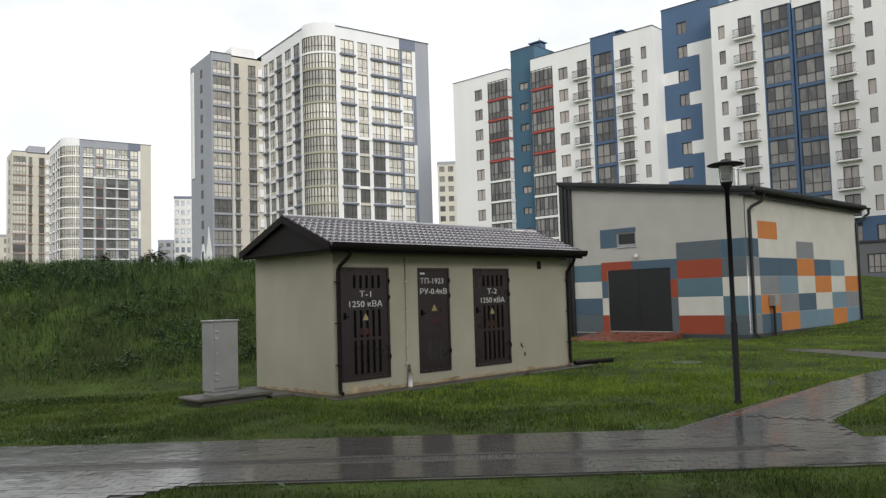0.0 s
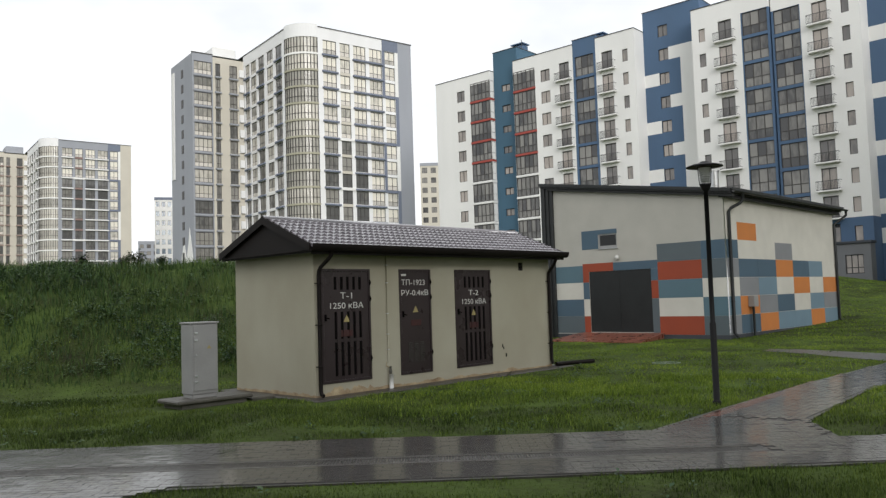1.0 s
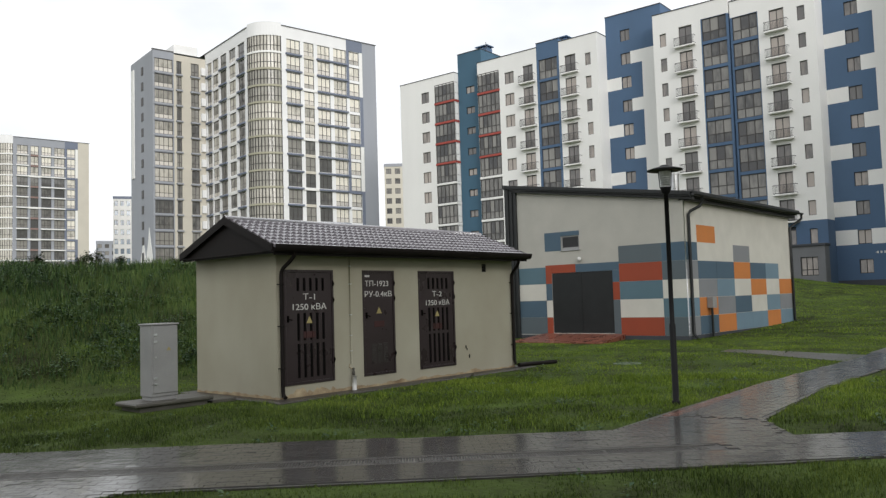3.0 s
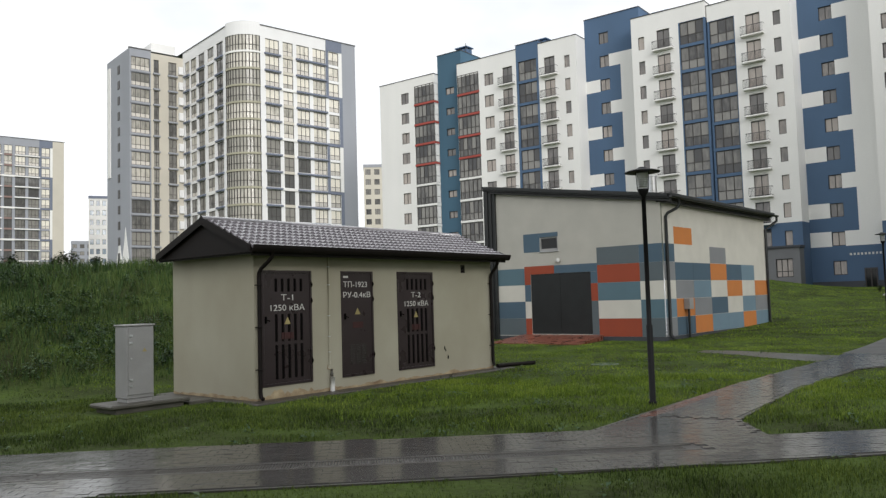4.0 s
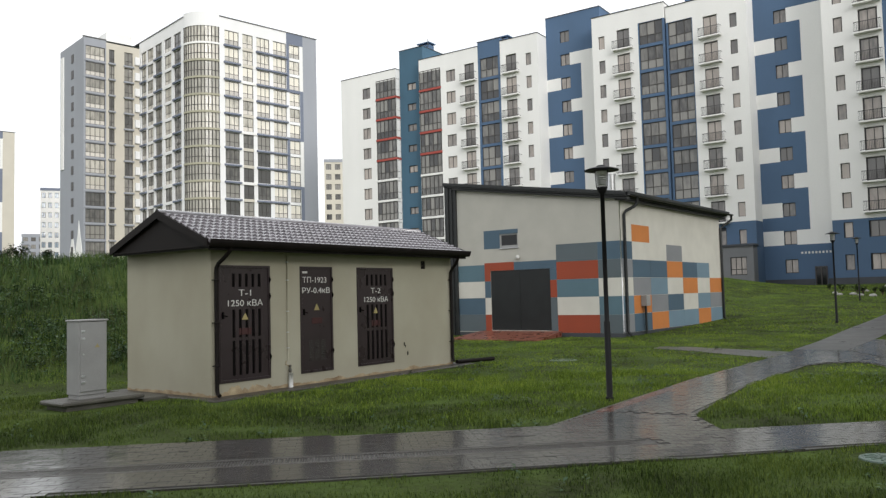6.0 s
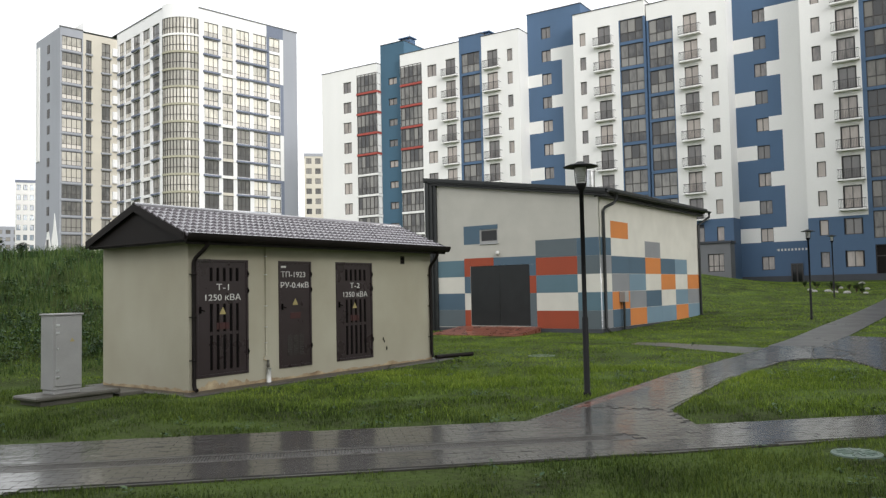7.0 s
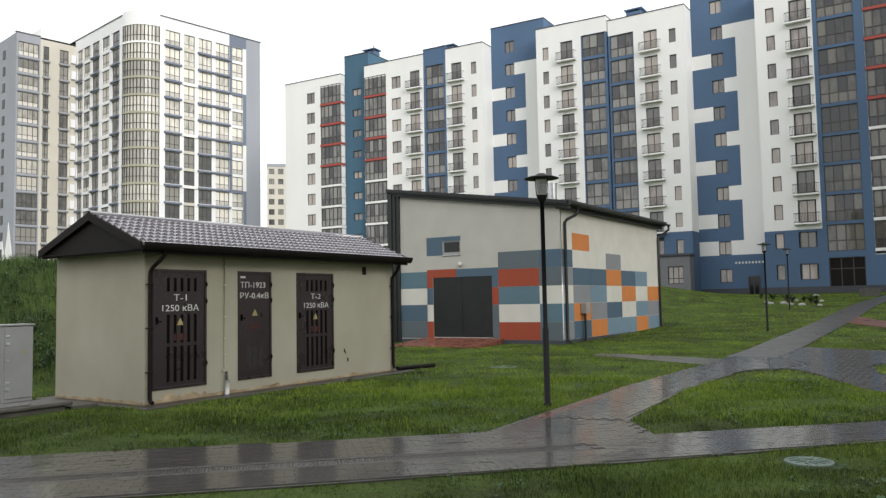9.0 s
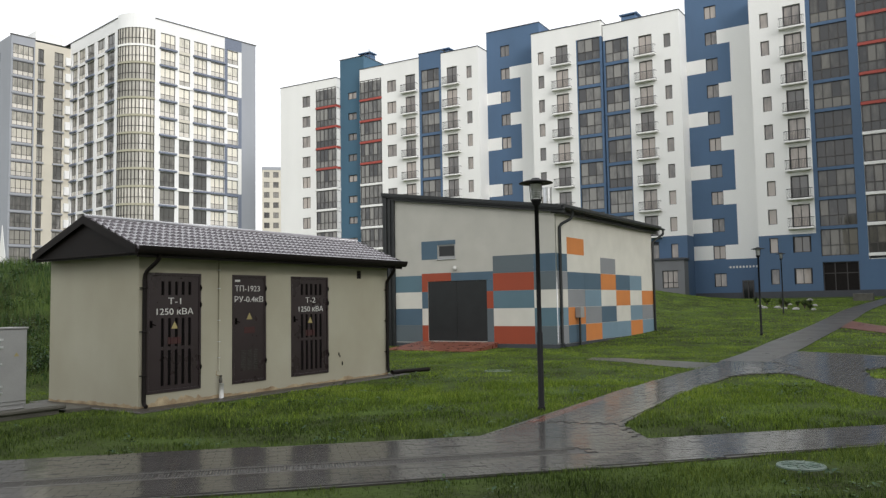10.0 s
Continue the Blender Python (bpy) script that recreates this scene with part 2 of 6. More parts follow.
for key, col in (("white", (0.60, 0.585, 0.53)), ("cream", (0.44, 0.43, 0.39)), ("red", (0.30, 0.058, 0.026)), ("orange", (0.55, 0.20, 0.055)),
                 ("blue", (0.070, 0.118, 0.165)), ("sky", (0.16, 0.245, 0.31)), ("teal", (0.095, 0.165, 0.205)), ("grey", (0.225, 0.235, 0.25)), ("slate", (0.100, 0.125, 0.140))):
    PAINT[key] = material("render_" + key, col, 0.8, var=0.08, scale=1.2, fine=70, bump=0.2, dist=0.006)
M_WHITE = material("white_render", (0.80, 0.795, 0.775), 0.85, var=0.06, scale=0.25, fine=8, bump=0.1, streak=0.3)
M_BLUE = material("blue_render", (0.074, 0.130, 0.222), 0.8, var=0.1, scale=0.3, fine=8, bump=0.1, streak=0.3)
M_TEALBLUE = material("teal_blue_render", (0.052, 0.118, 0.178), 0.8, var=0.1, scale=0.3, fine=8, bump=0.1, streak=0.3)
M_REDBAND = material("red_balcony_band", (0.35, 0.060, 0.045), 0.6, var=0.1, bump=0.05)
M_FRAME = material("dark_window_frame", (0.045, 0.040, 0.038), 0.5, var=0.15, bump=0)
M_RAIL = material("black_railing", (0.03, 0.03, 0.03), 0.5, var=0.15, bump=0)
M_PORCH = material("porch_grey", (0.17, 0.175, 0.185), 0.8, var=0.1, scale=0.6, bump=0.1)
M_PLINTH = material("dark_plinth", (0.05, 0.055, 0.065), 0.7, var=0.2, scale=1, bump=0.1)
M_ROOFING = material("grey_roofing", (0.10, 0.10, 0.10), 0.8, var=0.2, scale=0.5, bump=0.1)
M_GREYWALL = material("grey_render", (0.32, 0.335, 0.37), 0.85, var=0.08, scale=0.25, fine=8, bump=0.1, streak=0.3)
M_CREAMWALL = material("cream_render", (0.57, 0.535, 0.46), 0.85, var=0.07, scale=0.25, fine=8, bump=0.1)
M_COOLWHITE = material("cool_white_render", (0.80, 0.80, 0.80), 0.85, var=0.06, scale=0.25, fine=8, bump=0.1, streak=0.3)
M_OLIVE = material("ochre_band", (0.36, 0.345, 0.26), 0.7, var=0.1, bump=0.05)
M_BLUEGREY = material("blue_grey_band", (0.16, 0.185, 0.245), 0.7, var=0.1, bump=0.05)
M_TERRA = material("terracotta_render", (0.25, 0.17, 0.15), 0.8, var=0.1, bump=0.05)
# Warm pale tones here and in M_GLASS_WARM paint in a low sky's reflection.
M_GLASS = glass("window_glass", (0.15, 0.142, 0.138), (0.42, 0.37, 0.33), 0.5)
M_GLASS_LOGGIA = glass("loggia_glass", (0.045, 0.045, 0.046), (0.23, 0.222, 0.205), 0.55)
# Darker copy of the loggia glass: the right end's shade put into its colour.
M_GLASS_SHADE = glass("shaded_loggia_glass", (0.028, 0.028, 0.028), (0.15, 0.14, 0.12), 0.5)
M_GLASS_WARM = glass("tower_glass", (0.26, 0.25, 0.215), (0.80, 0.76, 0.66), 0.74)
M_GLASS_LOW = glass("tower_parapet_glass", (0.42, 0.40, 0.36), (0.66, 0.62, 0.56), 0.7)
M_GLASS_BLACK = glass("dark_glass", (0.012, 0.013, 0.014), (0.03, 0.03, 0.03), 0.4, 0.08, 0.3)
M_GLASS_BLUE = glass("bluish_glass", (0.10, 0.15, 0.21), (0.30, 0.38, 0.46), 0.6)
M_GLASS_DARK = glass("loggia_glass_dark", (0.10, 0.10, 0.097), (0.28, 0.27, 0.245), 0.5)
M_GLASS_CORNER = glass("corner_glass", (0.36, 0.35, 0.31), (0.66, 0.63, 0.56), 0.6, 0.12, 0.4)
M_GLASS_MID = glass("wing_glass", (0.17, 0.165, 0.145), (0.55, 0.52, 0.45), 0.6)


def paving_material():
    m = material("wet_grey_pavers", (0.040, 0.038, 0.036), 0.17, var=0.3, scale=2.6, fine=90, bump=0.06, dist=0.003, rand=0.22, rough_var=0.07, spec=0.55, coat=0.2)
    return m


M_PAVER = paving_material()
M_PAVER_RED = material("wet_red_pavers", (0.12, 0.055, 0.042), 0.2, var=0.25, scale=1.5, fine=90, bump=0.12, dist=0.004, rand=0.2, rough_var=0.2, spec=0.6)
M_PAVER_FAR = material("wet_far_paving", (0.047, 0.045, 0.044), 0.32, var=0.3, scale=0.9, fine=30, bump=0.1, rough_var=0.12)
M_REDPATH = material("wet_far_red_paving", (0.135, 0.048, 0.034), 0.32, var=0.3, scale=0.9, fine=30, bump=0.1, rough_var=0.12)
M_APRON = material("wet_dark_apron", (0.044, 0.038, 0.032), 0.42, var=0.45, scale=2.5, bump=0.35, rough_var=0.2)
M_BED = material("wet_joint_sand", (0.045, 0.042, 0.038), 0.35, var=0.3, scale=6, bump=0.2)


def grass_ground():
    m = material("lawn_soil", (0.058, 0.090, 0.020), 0.9, spec=0.08, var=0.4, scale=0.7, fine=14, bump=0.9, dist=0.05, tint=(0.032, 0.031, 0.018))
    return m


M_LAWN = grass_ground()


def blade_material(name, a, b_col, c_col, big=0.35):
    m = bpy.data.materials.new(name)
    m.use_nodes = True
    nt = m.node_tree
    b = nt.nodes["Principled BSDF"]
    gi = nt.nodes.new("ShaderNodeNewGeometry")
    no = nt.nodes.new("ShaderNodeTexNoise")
    no.inputs["Scale"].default_value, no.inputs["Detail"].default_value = big, 4
    nt.links.new(gi.outputs["Position"], no.inputs["Vector"])
    ad = nt.nodes.new("ShaderNodeMath")
    ad.operation = "MULTIPLY_ADD"
    nt.links.new(gi.outputs["Random Per Island"], ad.inputs[0])
    ad.inputs[1].default_value = 0.45
    nt.links.new(no.outputs["Fac"], ad.inputs[2])
    ra = nt.nodes.new("ShaderNodeValToRGB")
    e = ra.color_ramp.elements
    e[0].position, e[0].color = 0.45, (*a, 1)
    e[1].position, e[1].color = 1.0, (*c_col, 1)
    mid = e.new(0.72)
    mid.color = (*b_col, 1)
    nt.links.new(ad.outputs[0], ra.inputs["Fac"])
    nt.links.new(ra.outputs["Color"], b.inputs["Base Color"])
    b.inputs["Roughness"].default_value = 0.5
    b.inputs["Specular IOR Level"].default_value = 0.12
    return m


M_BLADE_BRIGHT = blade_material("bright_grass_blades", (0.042, 0.070, 0.011), (0.122, 0.192, 0.024), (0.225, 0.290, 0.045))
M_BLADE = blade_material("grass_blades", (0.020, 0.032, 0.010), (0.056, 0.092, 0.018), (0.128, 0.168, 0.034))
M_WEED = blade_material("weed_leaves", (0.022, 0.048, 0.026), (0.044, 0.086, 0.040), (0.085, 0.130, 0.050), 0.5)
M_BANK = blade_material("bank_grass_blades", (0.024, 0.047, 0.017), (0.047, 0.090, 0.027), (0.105, 0.150, 0.042), 0.25)
M_BUSH = blade_material("bush_leaves", (0.018, 0.040, 0.012), (0.035, 0.065, 0.02), (0.06, 0.10, 0.03), 1.0)
M_BARK = material("bark", (0.08, 0.06, 0.045), 0.9, var=0.3, bump=0.4)


# ---------------- ground ----------------
def bank(x, y):
    """How far a place lies up the grassy bank: 0 at its foot, 1 on its crest."""
    s = 0.4 * (x + 8.5) + 0.916 * (y + 11.6)
    wob = 0.5 * np.sin(0.55 * x + 0.3 * y) + 0.3 * np.sin(1.3 * x - 0.4 * y)
    return smooth(s + wob, 17.6, 27.0) * (1 - smooth(x - 0.3 * (y - 8), 6.0, 10.5))


def gz(x, y):
    x, y = np.asarray(x, float), np.asarray(y, float)
    z = 1.75 * smooth(x, 14.0, 78.0) * smooth(y, -80, -10)
    z = z + 2.0 * np.exp(-((x - 50) / 13) ** 2 - ((y - 13) / 8.0) ** 2)
    z = z + 3.0 * bank(x, y)
    z = z + 0.05 * bank(x, y) * np.sin(2.1 * x + 0.7 * y) * np.sin(1.7 * y - 0.6 * x)
    return z


xs = np.concatenate([[-2500, -1200, -600, -300, -160, -100, -70, -50, -38, -30, -25, -21, -18], np.arange(-16, 34, 0.4), np.arange(34, 90, 1.6),
                     [95, 105, 120, 150, 200, 300, 500, 900, 1600, 2600]])
ys = np.concatenate([[-2500, -1200, -600, -300, -160, -100, -70, -50, -38, -30, -24, -20], np.arange(-18, 22, 0.4), np.arange(22, 60, 1.5),
                     [65, 75, 90, 110, 140, 180, 240, 320, 450, 700, 1200, 2500]])
gx, gy = np.meshgrid(xs, ys)
gv = np.stack([gx.ravel(), gy.ravel(), (gz(gx, gy) - 0.03).ravel()], 1)
nx = len(xs)
gf = [(j * nx + i, j * nx + i + 1, (j + 1) * nx + i + 1, (j + 1) * nx + i) for j in range(len(ys) - 1) for i in range(nx - 1)]
ground_geo = Geo()
ground_geo.v, ground_geo.f = [tuple(p) for p in gv], gf
thing("ground", ground_geo, M_LAWN, "green lawn soil rising into a grassy bank", "lawn", kind="structure", soft=True)

# Paths: areas in plan. The main path runs at 45 degrees; p is along it, q across it.
C45 = math.sqrt(0.5)


def pq(p, q):
    """From the main path's own axes (p along it, q across, 0 at the drain) to the plan."""
    return (-2.0 + (p + q) * C45, -6.1 + (-p + q) * C45)


def inside(poly, x, y):
    c = np.zeros(np.shape(x), bool)
    for (ax, ay), (bx, by) in zip(poly, poly[1:] + poly[:1]):
        if ay != by:
            hit = ((ay > y) != (by > y)) & (x < (bx - ax) * (y - ay) / (by - ay) + ax)
            c ^= hit
    return c


MAIN = [(-16.0, 10.0), (-5.6, -0.5), (0.35, -6.5), (1.6, -6.5), (1.95, -7.84), (1.11, -8.45), (2.17, -9.45), (3.54, -10.84), (9.5, -16.8), (8.0, -17.6),
        (2.0, -11.0), (-0.6, -8.75), (-2.9, -6.55), (-4.6, -4.85), (-5.05, -4.45), (-5.6, -4.42), (-6.6, -4.3), (-9.0, -3.6), (-16.0, 3.5)]
BRANCH = [(0.35, -6.5), (2.3, -6.40), (6.5, -6.27), (10.6, -6.32), (12.5, -6.33), (14.0, -6.25), (14.0, -7.5), (12.0, -8.6), (10.75, -8.3), (10.3, -7.75), (9.6, -7.5), (5.5, -7.45), (2.3, -7.75), (1.95, -7.84), (1.6, -6.5)]
CROSS = [(12.0, -8.6), (14.0, -7.5), (18.4, -7.42), (17.3, -10.0), (16.4, -13.0), (14.4, -13.0), (14.4, -10.6), (12.15, -9.9), (10.2, -10.2), (9.0, -11.6), (6.5, -14.5), (5.0, -14.0),
         (6.9, -10.35), (8.3, -9.65), (9.5, -9.15), (10.6, -8.55), (10.75, -8.3)]
SPUR = [(11.3, -6.3), (13.3, -6.3), (13.85, -4.6), (14.3, -3.2), (14.2, -2.4), (13.4, -2.5), (12.85, -3.9), (12.1, -4.9)]
RED_PATH = [(31.5, -7.34), (36.2, -7.34), (33.0, -8.7), (30.0, -10.5), (27.0, -12.6), (24.0, -12.4), (27.6, -9.7)]


def far_edges(x):
    """The two sides of the far footpath."""
    return -6.2 + 0.3 * smooth(x, 14, 24) - 1.1 * smooth(x, 43, 66), -7.5 + 0.15 * smooth(x, 16, 26) - 1.0 * smooth(x, 43, 66)



def slab(name, poly, z0, z1, mat, label):
    g = Geo()
    n = len(poly)
    top = [(x, y, z1 + float(gz(x, y))) for x, y in poly]
    bot = [(x, y, z0 + float(gz(x, y))) for x, y in poly]
    g.add(top + bot, [tuple(range(n))] + [(i, n + i, n + (i + 1) % n, (i + 1) % n) for i in range(n)])
    bm = bmesh.new()
    me = g.mesh(name, mat)
    bm.from_mesh(me)
    bmesh.ops.recalc_face_normals(bm, faces=bm.faces)
    bmesh.ops.triangulate(bm, faces=bm.faces)
    bm.to_mesh(me)
    bm.free()
    return tagged(new(name, me), label, "path", kind="structure")


path_main = slab("path", MAIN, -0.1, -0.012, M_BED, "wet grey block-paved footpath with a drain channel")
path_branch = slab("path", BRANCH, -0.1, -0.012, M_BED, "wet block-paved footpath branching off past a street lamp")
slab("path", SPUR, -0.1, -0.018, M_PAVER_FAR, "narrow wet path half overgrown by the lawn")
slab("path", RED_PATH, -0.1, -0.006, M_REDPATH, "wet red block-paved footpath crossing the lawn")
path_cross = slab("path", CROSS, -0.1, -0.012, M_BED, "wet grey block-paved footpath crossing the lawn")

# The footpath goes on up to the apartment house as a ribbon on the ground.
ribbon = Geo()
n_r = 60
for i in range(n_r + 1):
    t = i / n_r
    x = 13.9 + t * 62
    yl, yr = far_edges(x)
    for y in (yl, yr):
        ribbon.v.append((x, y, float(gz(x, y)) - 0.004))
    if i:
        a = 2 * i - 2
        ribbon.f.append((a, a + 1, a + 3, a + 2))
thing("path", ribbon, M_PAVER_FAR, "wet grey block-paved footpath leading to the apartment house", "path", kind="structure")

# Unseen block added behind the camera: it keeps sun and sky off the near lawn.
g = Geo().box(-55, 100, 0, 14, -1, 27)
thing("backdrop", g, M_CREAMWALL, "unseen plain block added behind the camera to shade the near lawn", "apartment building", kind="structure",
      at=Matrix.Translation((-37, -46, 0)) @ pose(0, 0, 0, 0, 0, 139.4))
# A second unseen block, added to shade the right end of the apartment house.
thing("backdrop", Geo().box(-30, 33, -14, 0, -1, 40), M_CREAMWALL, "unseen plain block added on the right to shade the house end", "apartment building", kind="structure",
      at=Matrix.Translation((60, -35, 0)))


# ---------------- writing ----------------
def lettering(text, parent, x, z, width, height, y, mat=None):
    """Stencilled words, left end at x, foot at z, on a face that looks to -y."""
    cu = bpy.data.curves.new("lettering", "FONT")
    cu.body, cu.extrude = text, 0.0015
    ob = bpy.data.objects.new("lettering_source", cu)
    scene.collection.objects.link(ob)
    bpy.context.view_layer.update()
    me = bpy.data.meshes.new_from_object(ob.evaluated_get(bpy.context.evaluated_depsgraph_get()))
    bpy.data.objects.remove(ob)
    bpy.data.curves.remove(cu)
    co = np.zeros(len(me.vertices) * 3)
    me.vertices.foreach_get("co", co)
    co = co.reshape(-1, 3)
    lo, hi = co.min(0), co.max(0)
    co = np.stack([x + (co[:, 0] - lo[0]) / (hi[0] - lo[0]) * width, y - co[:, 2], z + (co[:, 1] - lo[1]) / (hi[1] - lo[1]) * height], 1)
    me.vertices.foreach_set("co", co.ravel())
    me.materials.clear()
    me.materials.append(mat or M_STENCIL)
    me.update()
    return part("lettering", me, None, parent, "white stencilled lettering")


# ---------------- transformer kiosk ----------------
KX, KY, KZ = 7.05, 2.65, 2.66
D1, D2, D3 = (0.155, 1.325), (2.08, 2.965), (3.69, 4.855)
DZ0, DZ1 = 0.22, 2.32
kiosk = thing("transformer_kiosk", None, None, "cream plastered transformer kiosk with brown metal-tile roof on the lawn", "utility building")
g = Geo()
g.wall(0, KX, 0.0, KZ, 0.0, [(a, b, DZ0, DZ1) for a, b in (D1, D2, D3)] + [(5.88, 6.04, 2.31, 2.50)], 0.12)
for (x0, y0), (x1, y1) in (((0, KY), (0, 0)), ((KX, 0), (KX, KY)), ((KX, KY), (0, KY))):
    g.quad((x0, y0, 0), (x1, y1, 0), (x1, y1, KZ), (x0, y0, KZ))
g.quad((0, 0, KZ), (KX, 0, KZ), (KX, KY, KZ), (0, KY, KZ))
g.box(0.05, KX - 0.05, 0.125, 0.2, 0.05, KZ - 0.05)
part("wall", g, M_PLASTER, kiosk)
# stained foot of the walls, a thin coat just proud of them
g = Geo()
stain = np.random.default_rng(3)
for n_s, along in ((150, True), (56, False)):
    span = KX if along else KY
    hs = np.convolve(stain.uniform(0.0, 1.0, n_s + 9), np.ones(5) / 5, "same")[4:n_s + 5]
    for i in range(n_s):
        a, b = span * i / n_s, span * (i + 1) / n_s
        ha, hb = (0.015 + 0.14 * max(0.0, hs[j] - 0.28) * (2.7 if along and 0.15 < span * j / n_s < 1.35 else 1.0) for j in (i, i + 1))
        p = [(a, 0.0), (b, 0.0), (b, hb), (a, ha)]
        vs = [(u, -0.003, z) for u, z in p] if along else [(-0.003, span - u, z) for u, z in p]
        g.add(vs, [(0, 1, 2, 3)])
part("stained_foot", g, M_RUST, kiosk, "rust-stained plaster foot")
g = Geo()
g.cbox(-0.25, KX + 0.35, -0.42, KY + 0.25, -0.2, 0.0, 0.02)
part("plinth", g, M_APRON, kiosk, "wet dark concrete apron")


def kiosk_door(x0, x1, slots):
    w = x1 - x0
    door = part("door", Geo().cbox(x0 + 0.045, x1 - 0.045, 0.0, 0.05, DZ0 + 0.045, DZ1 - 0.045, 0.006), M_BROWN, kiosk, "dark brown steel door")
    fr = Geo()
    for a, b, c, d in ((x0, x0 + 0.05, DZ0, DZ1), (x1 - 0.05, x1, DZ0, DZ1), (x0 + 0.05, x1 - 0.05, DZ1 - 0.05, DZ1), (x0 + 0.05, x1 - 0.05, DZ0, DZ0 + 0.05)):
        fr.cbox(a, b, -0.018, 0.06, c, d, 0.005)
    part("door_frame", fr, M_BROWN, door)
    if slots:
        for k in range(5):
            x = x0 + w * (0.28 + 0.125 * k)
            for za, zb in ((1.93, 2.17), (1.02, 1.52), (0.34, 0.96)):
                # No opening is cut: a near-black strip paints in the slot's shade.
                part("slot", Geo().cbox(x - 0.024, x + 0.024, -0.0035, 0.004, za, zb, 0.002), M_BROWN_DARK, door, "raised near-black strip painting a ventilation slot's shade")
                part("louvre", Geo().add([(x - 0.03, 0.0, za), (x + 0.026, -0.014, za), (x + 0.026, -0.014, zb), (x - 0.03, 0.0, zb), (x + 0.03, 0.0, za), (x + 0.03, 0.0, zb)],
                                         [(1, 4, 5, 2), (0, 4, 1), (3, 2, 5)]), M_BROWN, door)
    else:
        gr = Geo()
        for i in range(3):
            for j in range(12):
                gr.box(x0 + 0.22 + i * 0.16, x0 + 0.34 + i * 0.16, -0.006, 0.0, 0.46 + j * 0.034, 0.475 + j * 0.034)
        part("louvre_grille", gr, M_IRON, door, "small pressed louvres")
        sm = Geo().cbox(x0 + 0.07, x0 + 0.2, -0.006, 0.0, 2.185, 2.225, 0.002)
        part("name_plate", sm, M_STENCIL, door, "small white plate")
    for z in (0.62, 1.75, 2.06):
        hg = Geo().tube([(x1 - 0.02, -0.026, z - 0.05), (x1 - 0.02, -0.026, z + 0.05)], 0.012, 10)
        hg.cbox(x1 - 0.02, x1 + 0.015, -0.026, -0.01, z - 0.025, z + 0.025, 0.004)
        part("hinge", hg, M_BROWN_DARK, door, soft=False)
    part("handle", Geo().cbox(x0 + 0.075, x0 + 0.105, -0.035, 0.0, 1.36, 1.48, 0.006).tube([(x0 + 0.09, -0.03, 1.42), (x0 + 0.16, -0.045, 1.40)], 0.010, 8), M_BROWN_DARK, door, "dark lever handle")
    xm = (x0 + x1) / 2
    zt = 1.33 if slots else 1.45
    part("warning_sign", Geo().add([(xm - 0.075, -0.006, zt), (xm + 0.075, -0.006, zt), (xm, -0.006, zt + 0.13), (xm - 0.075, -0.001, zt), (xm + 0.075, -0.001, zt), (xm, -0.001, zt + 0.13)],
                                   [(0, 1, 2), (0, 3, 4, 1), (1, 4, 5, 2), (2, 5, 3, 0)]), M_YELLOW, door, "yellow warning triangle")
    part("notice", Geo().cbox(xm - 0.14, xm + 0.14, -0.006, -0.001, zt - 0.27, zt - 0.15, 0.002), M_REDSIGN, door, "faded red notice")
    return door


door_a = kiosk_door(*D1, True)
lettering("Т-1", door_a, 0.60, 1.765, 0.28, 0.115, -0.004)
lettering("1250 кВА", door_a, 0.36, 1.58, 0.79, 0.115, -0.004)
door_b = kiosk_door(*D2, False)
lettering("ТП-1923", door_b, 2.15, 2.00, 0.65, 0.115, -0.004)
lettering("РУ-0.4кВ", door_b, 2.14, 1.79, 0.75, 0.115, -0.004)
door_c = kiosk_door(*D3, True)
lettering("Т-2", door_c, 4.13, 1.765, 0.31, 0.115, -0.004)
lettering("1250 кВА", door_c, 3.92, 1.575, 0.77, 0.115, -0.004)

vent = part("vent", Geo().cbox(5.885, 6.035, 0.01, 0.03, 2.315, 2.495, 0.004), M_BROWN_DARK, kiosk, "small dark wall vent")
for i in range(5):
    part("slat", Geo().cbox(5.89, 6.03, -0.004, 0.02, 2.325 + i * 0.034, 2.337 + i * 0.034, 0.003), M_BROWN, vent)

# pressed-metal roof: waves along the eaves, steps down the slope
RX0, RX1, RY, RZ, EY, EZ = -0.30, KX + 0.2, 1.14, 3.31, -0.33, 2.70
EB = 2.70
waves, per, rows_n = 52, 8, 8


def tile_sheet(side):
    """One slope of pressed tiles: each course is a curved sheet of its own that ends in a sharp step."""
    us = np.linspace(RX0, RX1, waves * per + 1)
    ph = 2 * math.pi * np.arange(waves * per + 1) / per
    wave = 0.024 * np.cos(ph) + 0.007 * np.cos(2 * ph + 0.9)
    eave = EY if side < 0 else EB
    g = Geo()
    n = len(us)

    def line(t, lift, out=0.0):
        y = RY + (eave - RY) * t + side * out
        return [(u, y + 0.030 * side * math.sin(p), RZ + (EZ - RZ) * t + lift + w) for u, w, p in zip(us, wave, ph)]

    def sheet(lines):
        base = len(g.v)
        for row in lines:
            g.v += row
        for q in range(len(lines) - 1):
            for c in range(n - 1):
                a = base + q * n + c
                f = (a, a + 1, a + n + 1, a + n)
                g.f.append(f if side > 0 else tuple(reversed(f)))

    for r in range(rows_n):
        sheet([line(r / rows_n, 0.0), line((r + 0.5) / rows_n, 0.012), line((r + 0.9) / rows_n, 0.033), line((r + 1) / rows_n, 0.036, 0.010)])
        sheet([line((r + 1) / rows_n, 0.036, 0.010), line((r + 1) / rows_n, -0.010, -0.010)])
    return g


